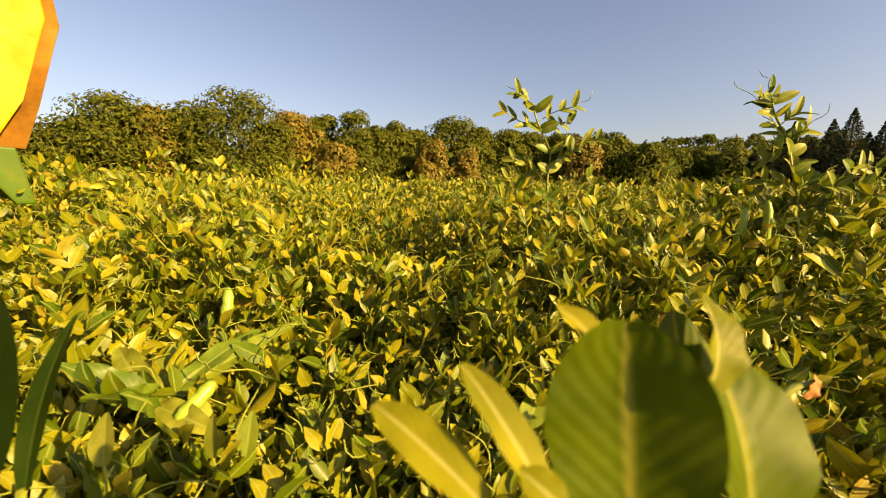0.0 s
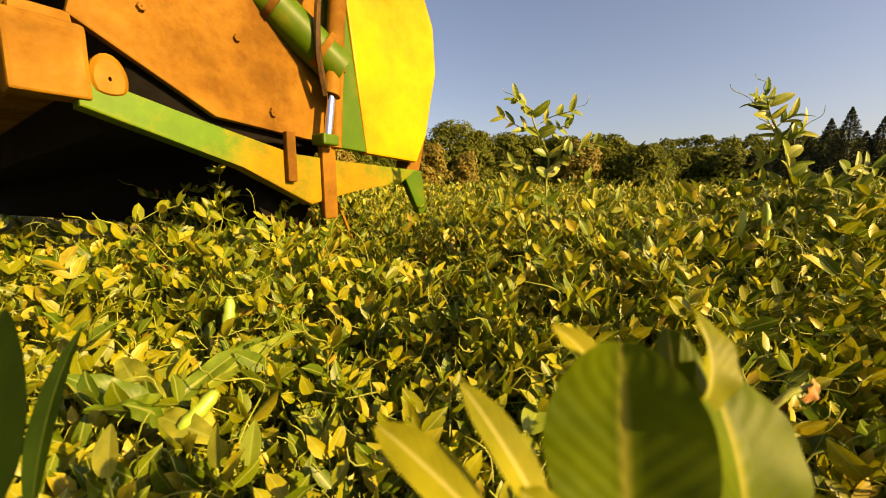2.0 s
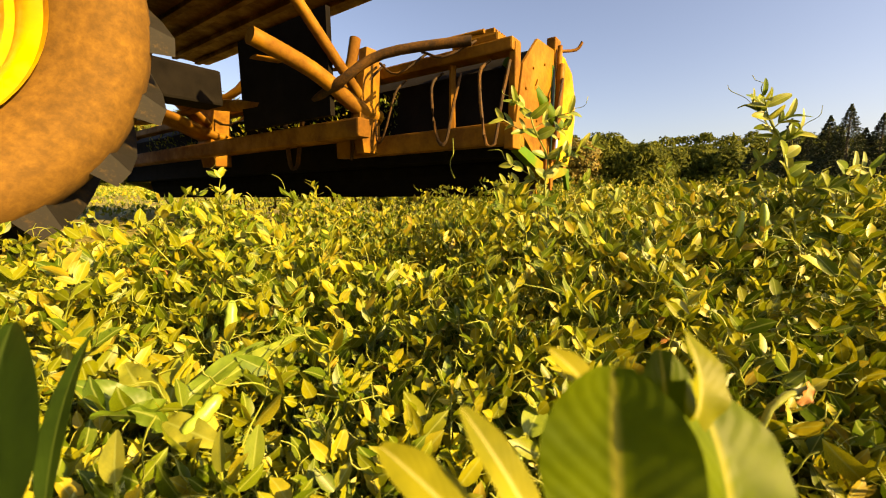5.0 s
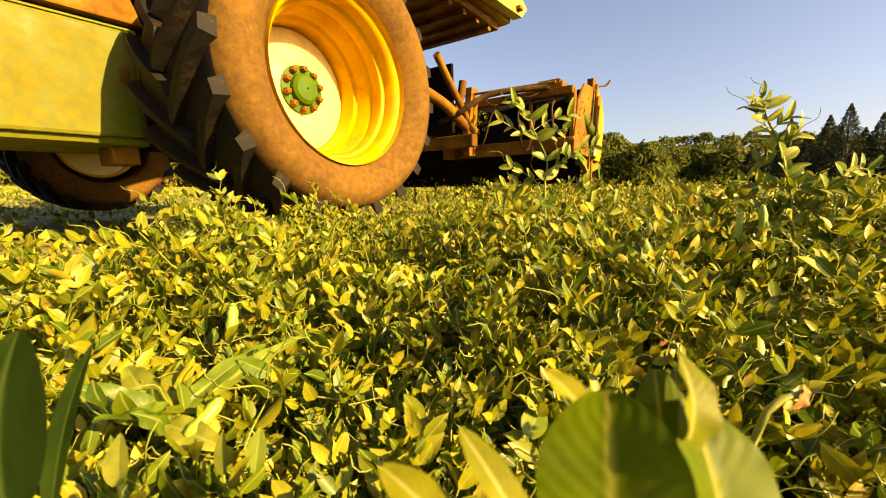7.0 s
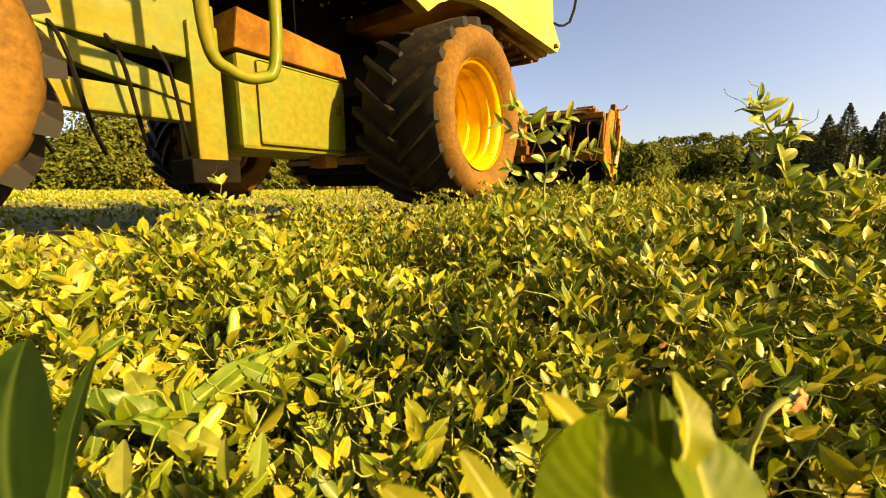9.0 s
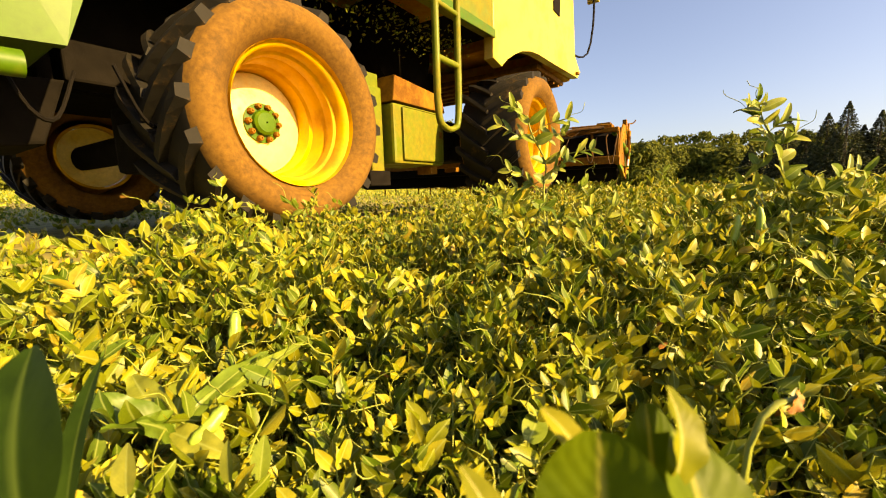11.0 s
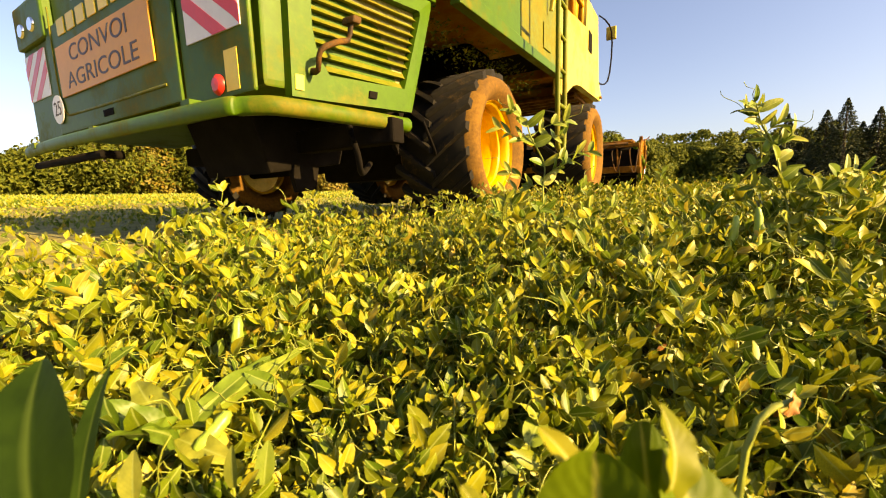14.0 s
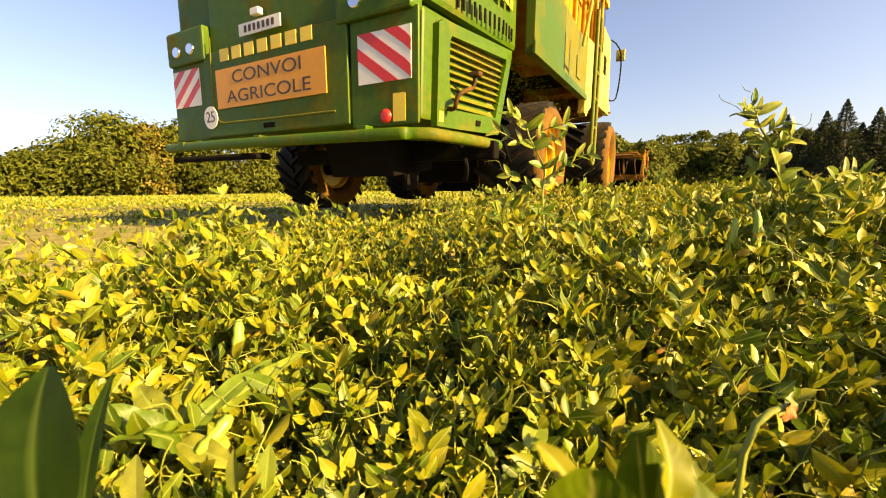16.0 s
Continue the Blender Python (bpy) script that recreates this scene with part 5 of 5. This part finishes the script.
def tall_pea(name_label, stems, sprays, seed, shift):
    """A pea plant that stands over the crop: stems, sprays of paired leaflets, tendrils."""
    rng = np.random.default_rng(seed)
    plant = new("pea_plant")
    plant.location = Vector(stems[0][0]) + Vector(shift)
    off = -Vector(stems[0][0])
    tagged(plant, name_label, "pea plant", "tall pea plants")
    for st in stems:
        pts = bend([Vector(p) + off for p in st], 4)
        bm = bmesh.new()
        n = len(pts)
        add_tube(bm, pts, [0.0030 - 0.0014 * i / n for i in range(n)], 6)
        smooth(part("stem", bm, pea_stem, plant), 60)
        for i in range(3, n - 1, 3):
            for s in (-1, 1):
                d = Vector((s * rng.uniform(0.5, 1), rng.uniform(-0.6, 0.3), rng.uniform(0.1, 0.8))).normalized()
                blade("stipule", pts[i], pts[i] + d * rng.uniform(0.032, 0.052), rng.uniform(0.018, 0.027), (rng.normal(0.6, 0.5), -1, rng.uniform(-0.2, 0.8)), pea_leaf_single, plant, curl=0.2, blunt=0.55)
    sprays = list(sprays)
    for st in stems:
        pts = bend(st, 4)
        for i in range(5, len(pts) - 1, 5):
            a = rng.uniform(0, 6.28)
            d = Vector((math.cos(a), 0.7 * math.sin(a), rng.uniform(0.1, 0.7))).normalized() * rng.uniform(0.04, 0.075)
            sprays.append([pts[i], pts[i] + d * 0.5 + Vector((0, 0, 0.004)), pts[i] + d])
    for sp in sprays:
        pts = bend([Vector(p) + off for p in sp], 3)
        n = len(pts)
        bm = bmesh.new()
        add_tube(bm, pts, 0.0012, 5)
        part("leaf_stalk", bm, pea_stem, plant)
        along = (pts[-1] - pts[0]).normalized()
        for i in range(2, n, 2) if n < 8 else range(1, n, 2):
            for s in (-1, 1):
                d = (along * 0.55 + Vector((0, 0, 1)) * s * (0.9 if s > 0 else 0.5) + Vector((rng.normal(0, 0.2), rng.normal(0, 0.35), rng.uniform(0, 0.3)))).normalized()
                blade("leaflet", pts[i], pts[i] + d * rng.uniform(0.026, 0.040), rng.uniform(0.011, 0.017), (rng.normal(0.4, 0.5), -1, rng.uniform(0.0, 0.9)), pea_leaf_single, plant, curl=0.15, fold=0.35, blunt=0.55)
        if rng.random() < 0.7:
            tp = tendril(rng, np.array(pts[-1]), np.array(along + Vector((0, 0, 0.3))), rng.uniform(0.04, 0.09))
            bm = bmesh.new()
            add_tube(bm, [Vector(q) for q in tp], 0.0007, 4)
            part("tendril", bm, pea_stem, plant)
    return plant


tall_pea("tall pea plant with pale leaflets rising above the crop", [[(0.263, 0.864, -0.103), (0.259, 0.955, 0.123), (0.194, 0.96, 0.214), (0.14, 0.992, 0.305)], [(0.369, 0.831, -0.091), (0.38, 0.913, 0.118), (0.343, 0.919, 0.213), (0.319, 0.951, 0.291)], [(0.286, 0.878, -0.053), (0.261, 0.965, 0.212), (0.248, 0.95, 0.326), (0.255, 0.964, 0.392), (0.217, 0.944, 0.455), (0.207, 0.957, 0.503)]],
         [[(0.22, 0.945, 0.445), (0.185, 0.97, 0.461), (0.144, 0.953, 0.48)], [(0.215, 0.944, 0.456), (0.254, 0.951, 0.481), (0.289, 0.918, 0.487)], [(0.256, 0.943, 0.396), (0.308, 0.947, 0.412), (0.346, 0.911, 0.416)], [(0.248, 0.95, 0.318), (0.212, 0.978, 0.355), (0.17, 0.964, 0.375)], [(0.251, 0.948, 0.351), (0.205, 0.98, 0.334), (0.154, 0.969, 0.33)], [(0.343, 0.917, 0.2), (0.385, 0.925, 0.246), (0.4, 0.899, 0.286)], [(0.167, 0.967, 0.257), (0.219, 0.978, 0.27), (0.242, 0.952, 0.283)], [(0.313, 0.932, 0.288), (0.33, 0.947, 0.315), (0.333, 0.924, 0.332)], [(0.234, 0.947, 0.172), (0.286, 0.956, 0.184), (0.312, 0.929, 0.213)], [(0.37, 0.896, 0.12), (0.413, 0.904, 0.145), (0.433, 0.876, 0.175)], [(0.203, 0.939, 0.496), (0.187, 0.959, 0.514), (0.17, 0.94, 0.52)]], 3, (0.0, 0.0, -0.035))
tall_pea("tall bushy pea plant with pods, standing against the sky", [[(0.743, 0.736, -0.012), (0.763, 0.794, 0.172), (0.745, 0.79, 0.244), (0.752, 0.812, 0.307), (0.727, 0.804, 0.363), (0.728, 0.824, 0.415), (0.691, 0.819, 0.466), (0.695, 0.835, 0.498)], [(0.795, 0.754, -0.02), (0.83, 0.795, 0.15), (0.821, 0.787, 0.269), (0.834, 0.802, 0.325), (0.826, 0.779, 0.361)], [(0.709, 0.78, 0.022), (0.739, 0.813, 0.15), (0.722, 0.81, 0.236), (0.708, 0.85, 0.296)]],
         [[(0.691, 0.82, 0.464), (0.69, 0.843, 0.484), (0.665, 0.834, 0.496)], [(0.701, 0.815, 0.446), (0.721, 0.821, 0.46), (0.715, 0.799, 0.464)], [(0.733, 0.801, 0.329), (0.72, 0.838, 0.334), (0.674, 0.849, 0.342)], [(0.737, 0.798, 0.315), (0.767, 0.797, 0.328), (0.772, 0.764, 0.326)], [(0.717, 0.808, 0.404), (0.718, 0.835, 0.397), (0.693, 0.831, 0.382)], [(0.741, 0.795, 0.294), (0.744, 0.819, 0.289), (0.721, 0.812, 0.271)], [(0.82, 0.788, 0.322), (0.849, 0.786, 0.325), (0.847, 0.759, 0.323)], [(0.821, 0.787, 0.28), (0.849, 0.787, 0.291), (0.844, 0.763, 0.307)], [(0.746, 0.789, 0.236), (0.777, 0.788, 0.253), (0.777, 0.76, 0.27)], [(0.744, 0.792, 0.259), (0.735, 0.827, 0.271), (0.703, 0.828, 0.284)], [(0.713, 0.81, 0.41), (0.738, 0.813, 0.427), (0.732, 0.789, 0.439)], [(0.82, 0.786, 0.234), (0.824, 0.812, 0.257), (0.8, 0.808, 0.275)], [(0.748, 0.782, 0.189), (0.743, 0.815, 0.192), (0.712, 0.817, 0.211)], [(0.82, 0.782, 0.188), (0.851, 0.781, 0.21), (0.849, 0.755, 0.235)]], 4, (-0.025, 0.0, -0.045))
for a, b in [((0.616, 0.748, 0.250), (0.613, 0.742, 0.162)), ((0.591, 0.768, 0.234), (0.576, 0.769, 0.154)), ((0.605, 0.759, 0.115), (0.596, 0.75, 0.052)), ((-0.292, 0.516, 0.126), (-0.293, 0.497, 0.072)), ((-0.225, 0.362, 0.071), (-0.246, 0.333, 0.046)), ((0.071, 0.707, 0.066), (0.083, 0.691, 0.022)), ((0.145, 0.661, 0.058), (0.119, 0.652, 0.019)), ((0.695, 0.828, 0.391), (0.689, 0.836, 0.362)), ((0.384, 0.843, 0.107), (0.403, 0.825, 0.066)), ((0.026, 1.087, 0.202), (0.018, 1.083, 0.154)), ((0.073, 0.359, 0.027), (0.068, 0.339, -0.001))]:
    pod(a, b, 0.0078)


def broad_plant():
    """The large leaves right before the lens."""
    plant = new("broad_leaf_plant")
    tagged(plant, "young plant with large glossy green leaves close by", "plant")
    for a, b, w, f, c, fo, ri, mat in (
        ((0.046, 0.0819, 0.1754), (0.0484, 0.1002, 0.2245), 0.04, (-0.35, -1, 0.25), -0.25, 0.28, 0.02, big_leaf),
        ((0.0797, 0.0863, 0.1709), (0.0838, 0.1071, 0.2163), 0.038, (0.35, -1, 0.15), 0.35, 0.35, 0.02, big_leaf),
        ((0.07, 0.1001, 0.1681), (0.0732, 0.1161, 0.2223), 0.026, (0.1, -1, 0.1), 0.1, 0.2, 0.02, big_leaf),
        ((0.0739, 0.0994, 0.2048), (0.082, 0.1102, 0.2308), 0.0165, (0.5, -0.8, 0.45), 0.55, 0.45, 0.05, pale_leaf),
        ((0.0445, 0.0967, 0.2142), (0.0338, 0.1049, 0.2289), 0.009, (0.5, -0.9, 0.4), 0.4, 0.4, 0.04, pale_leaf),
        ((0.0112, 0.0804, 0.1858), (-0.0177, 0.0981, 0.2031), 0.0130, (0.5, -0.7, 0.6), 0.2, 0.35, 0.03, pale_leaf),
        ((0.0259, 0.0795, 0.1866), (0.0068, 0.0968, 0.2148), 0.0108, (0.5, -0.8, 0.5), 0.2, 0.35, 0.03, pale_leaf),
        ((0.0278, 0.0759, 0.1892), (0.0188, 0.0808, 0.1955), 0.009, (0.4, -0.8, 0.6), 0.2, 0.3, 0.03, pale_leaf),
    ):
        blade("leaf", a, b, w, f, mat, plant, curl=c, fold=fo, ripple=ri, point=1.05, blunt=0.55)
    root = Vector((0.085, 0.105, -0.12))
    for a in ((0.046, 0.0819, 0.1754), (0.0797, 0.0863, 0.1709), (0.0112, 0.0804, 0.1858), (0.0259, 0.0795, 0.1866)):
        bm = bmesh.new()
        add_tube(bm, bend([root, root.lerp(Vector(a), 0.6) + Vector((0.004, 0.006, 0)), Vector(a)], 4), 0.0022, 6)
        smooth(part("leaf_stalk", bm, pea_stem, plant), 60)
    return plant


BROAD_PLANT = broad_plant()


def leafy_weed(label, items, root, mat, seed, ripple=0.0):
    rng = random.Random(seed)
    plant = new("weed")
    tagged(plant, label, "weed")
    for a, b, w in items:
        blade("leaf", a, b, w, (rng.uniform(-0.3, 0.6), -0.6, rng.uniform(0.5, 1)), mat, plant, curl=rng.uniform(0.1, 0.4), fold=0.3, ripple=ripple)
        bm = bmesh.new()
        add_tube(bm, [root, Vector(root).lerp(Vector(a), 0.5), a], 0.0016, 5)
        part("leaf_stalk", bm, pea_stem, plant)


# the first weed carries its shadow in the leaf colour
leafy_weed("weed with long green leaves at the crop's edge, coloured as in shade", [((-0.1688, 0.1249, 0.1492), (-0.1939, 0.1529, 0.2161), 0.052), ((-0.1719, 0.1435, 0.1343), (-0.2004, 0.1987, 0.1957), 0.012)], (-0.19, 0.16, -0.11), shaded_weed, 1)
leafy_weed("yellowish weed with ragged spreading leaves", [((-0.271, 0.346, 0.052), (-0.334, 0.322, 0.107), 0.03), ((-0.271, 0.346, 0.052), (-0.342, 0.383, 0.1), 0.035), ((-0.271, 0.346, 0.052), (-0.268, 0.312, 0.085), 0.03), ((-0.271, 0.346, 0.052), (-0.301, 0.424, 0.088), 0.03), ((-0.271, 0.346, 0.052), (-0.224, 0.461, 0.101), 0.024), ((-0.271, 0.346, 0.052), (-0.188, 0.508, 0.095), 0.02), ((-0.271, 0.346, 0.052), (-0.201, 0.32, 0.045), 0.026), ((-0.271, 0.346, 0.052), (-0.286, 0.289, 0.098), 0.024)], (-0.277, 0.352, -0.05), pea_leaf_single, 2, 0.10)
for k, (a, b, w) in enumerate([((-0.205, 0.428, 0.064), (-0.237, 0.42, 0.085), 0.026), ((-0.038, 0.61, 0.052), (-0.111, 0.601, 0.052), 0.04), ((-0.184, 0.288, 0.042), (-0.192, 0.303, 0.071), 0.022), ((-0.162, 0.296, 0.038), (-0.165, 0.316, 0.067), 0.022), ((-0.231, 0.243, 0.069), (-0.24, 0.258, 0.099), 0.028), ((-0.028, 0.426, 0.031), (-0.027, 0.44, 0.059), 0.018), ((0.002, 0.427, 0.032), (0.005, 0.448, 0.074), 0.018), ((0.075, 0.316, 0.056), (0.095, 0.345, 0.072), 0.03), ((0.304, 0.573, 0.034), (0.278, 0.62, 0.064), 0.03)]):
    plant = new("pea_shoot")
    tagged(plant, "low pea shoot with a broad oval leaf", "pea shoot", "low shoots in the crop")
    blade("leaf", a, b, w * 0.8, (0.1 - 0.3 * (k % 3), -0.9, 0.4), pea_leaf_single, plant, curl=0.12, fold=0.2)
    bm = bmesh.new()
    add_tube(bm, [(a[0], a[1] + 0.01, float(ground_height(a[0], a[1]))), a], 0.0013, 5)
    part("leaf_stalk", bm, pea_stem, plant)


def dry_sprig():
    plant = new("dry_sprig")
    tagged(plant, "pale stalk with a withered orange-brown leaf", "plant")
    (a, b, w), (c, d, w2) = [((0.195, 0.219, 0.116), (0.235, 0.229, 0.144), 0.006), ((0.222, 0.223, 0.137), (0.234, 0.226, 0.150), 0.009)]
    bm = bmesh.new()
    add_tube(bm, bend([(a[0], a[1], -0.08), a, b], 4), 0.0022, 6)
    smooth(part("stem", bm, pea_stem, plant), 60)
    blade("dry_leaf", c, d, w2, (0.3, -1, 0.2), dry_leaf, plant, curl=0.5, fold=0.5, ripple=0.1)


dry_sprig()


def fallen_bits():
    """Withered leaflets lying between the vines."""
    rng = np.random.default_rng(12)
    xy = scatter(rng, 260, 0.35, 2.4, 50, 1.2)
    xy = xy[beside_swath(xy)]
    v, t, u = crop_mass(rng, xy, 0.7, rng.uniform(0.012, 0.028, len(xy)), True)
    tagged(array_mesh("withered_leaves", v, t, [dry_leaf], u), "withered orange-brown leaflets among the vines", "dry leaves", kind="stuff")


fallen_bits()


# ---- what moves ----
DRIVE = [
    (0, -4.719, -4.926, -0.017, 57.50, 0.07, -0.62),
    (0.5, -4.543, -4.797, -0.017, 56.54, 0.06, -0.78),
    (1, -4.368, -4.668, -0.017, 55.57, 0.06, -0.94),
    (1.5, -4.216, -4.559, -0.016, 54.91, 0.05, -1.05),
    (2, -4.061, -4.434, -0.015, 54.66, 0.16, -1.05),
    (2.5, -3.922, -4.340, -0.011, 54.55, 0.25, -0.85),
    (3, -3.768, -4.213, -0.006, 54.79, 0.24, -0.40),
    (3.5, -3.617, -4.054, -0.005, 55.07, 0.19, 0.02),
    (4, -3.466, -3.835, -0.006, 55.25, 0.02, 0.22),
    (5, -3.127, -3.199, -0.010, 55.32, -0.52, -0.03),
    (5.5, -2.950, -2.845, -0.011, 55.21, -0.82, -0.28),
    (6.5, -2.612, -2.222, -0.004, 55.03, -1.27, -0.49),
    (7, -2.460, -2.016, 0.009, 55.30, -1.33, -0.22),
    (7.5, -2.280, -1.803, 0.024, 55.64, -1.25, 0.18),
    (8, -2.083, -1.566, 0.039, 56.06, -1.15, 0.58),
    (8.5, -1.884, -1.305, 0.052, 56.35, -1.10, 0.86),
    (9, -1.700, -1.034, 0.064, 56.56, -1.10, 0.97),
    (10, -1.350, -0.402, 0.083, 56.54, -1.17, 0.56),
    (10.5, -1.175, -0.080, 0.092, 56.39, -1.22, 0.22),
    (11.5, -0.808, 0.477, 0.110, 56.27, -1.27, -0.45),
    (12, -0.607, 0.672, 0.118, 56.64, -1.22, -0.66),
    (12.5, -0.386, 0.846, 0.121, 57.19, -1.12, -0.77),
    (13, -0.179, 1.007, 0.118, 57.87, -1.00, -0.76),
    (13.5, 0.029, 1.170, 0.109, 58.58, -0.85, -0.58),
    (14, 0.223, 1.339, 0.100, 59.32, -0.67, -0.18),
    (14.5, 0.409, 1.526, 0.091, 59.95, -0.53, 0.34),
    (15, 0.584, 1.742, 0.078, 60.41, -0.42, 0.90),
    (15.5, 0.752, 1.978, 0.068, 60.73, -0.33, 1.51),
    (16, 0.911, 2.224, 0.058, 60.99, -0.25, 2.12),
]


def drive_at(t):
    a = np.array(DRIVE)
    return [float(np.interp(t, a[:, 0], a[:, k])) for k in range(1, 7)]


def drive_pose(t):
    x, y, z, yaw, pitch, roll = drive_at(t)
    return pose(x, y, z, roll, pitch, yaw)


def motions():
    walk(HARVESTER, [(r[0], drive_pose(r[0])) for r in DRIVE])
    times = [r[0] for r in DRIVE]
    full = []
    for a, b in zip(times, times[1:]):
        n = max(1, round((b - a) / 0.5))
        full += [a + (b - a) * k / n for k in range(n)]
    full.append(times[-1])
    # the broad-leaved plant slowly sags
    walk(BROAD_PLANT, [(t, Matrix.Translation((-0.0015 * t / 16, 0, z))) for t, z in ((0, 0), (1.5, -0.002), (4, -0.004), (7, -0.010), (9, -0.0145), (12.5, -0.019), (16, -0.024))])
    for hub, radius in WHEELS:
        rows, turn, last = [], 0.0, None
        for t in full:
            x, y = drive_at(t)[:2]
            if last is not None:
                turn += math.hypot(x - last[0], y - last[1]) / radius
            last = (x, y)
            rows.append((t, Matrix.Translation(hub.location) @ Matrix.Rotation(turn, 4, "Y")))
        walk(hub, rows)
    # the crop stands until the pick-up reaches it, then goes up into the drum housing with the machine
    grid = np.arange(0, 16.01, 0.1)
    reach = []
    for t in grid:
        p = drive_pose(t) @ Vector((6.730, 2.655, 0.2))
        reach.append(p.x * ALONG[0] + p.y * ALONG[1])
    reach = np.array(reach)
    for ob, along, mid in STRIPS:
        rest = Matrix.Translation(ob.location)
        hit = grid[reach >= along]
        if not len(hit) or along < reach[0]:
            when = 0.0 if along < reach[0] else None
        else:
            when = float(hit[0])
        if when is None:
            walk(ob, [(0.0, rest), (16.0, rest)])
            continue
        inside = lambda t: drive_pose(t) @ pose(6.502, 2.655, 0.494, 0, 0, 0) @ Matrix.Rotation(radians(-55), 4, "Z")
        rows = [(0.0, rest if when > 0.05 else inside(0.0))]
        if when > 0.3:
            rows.append((when - 0.1, rest))
        rows += [(t, inside(t)) for t in sorted({round(when + 0.35, 1), *[q for q in full if q > when + 0.45], 16.0}) if t > rows[-1][0] + 0.05 and t <= 16.0]
        walk(ob, rows)


motions()
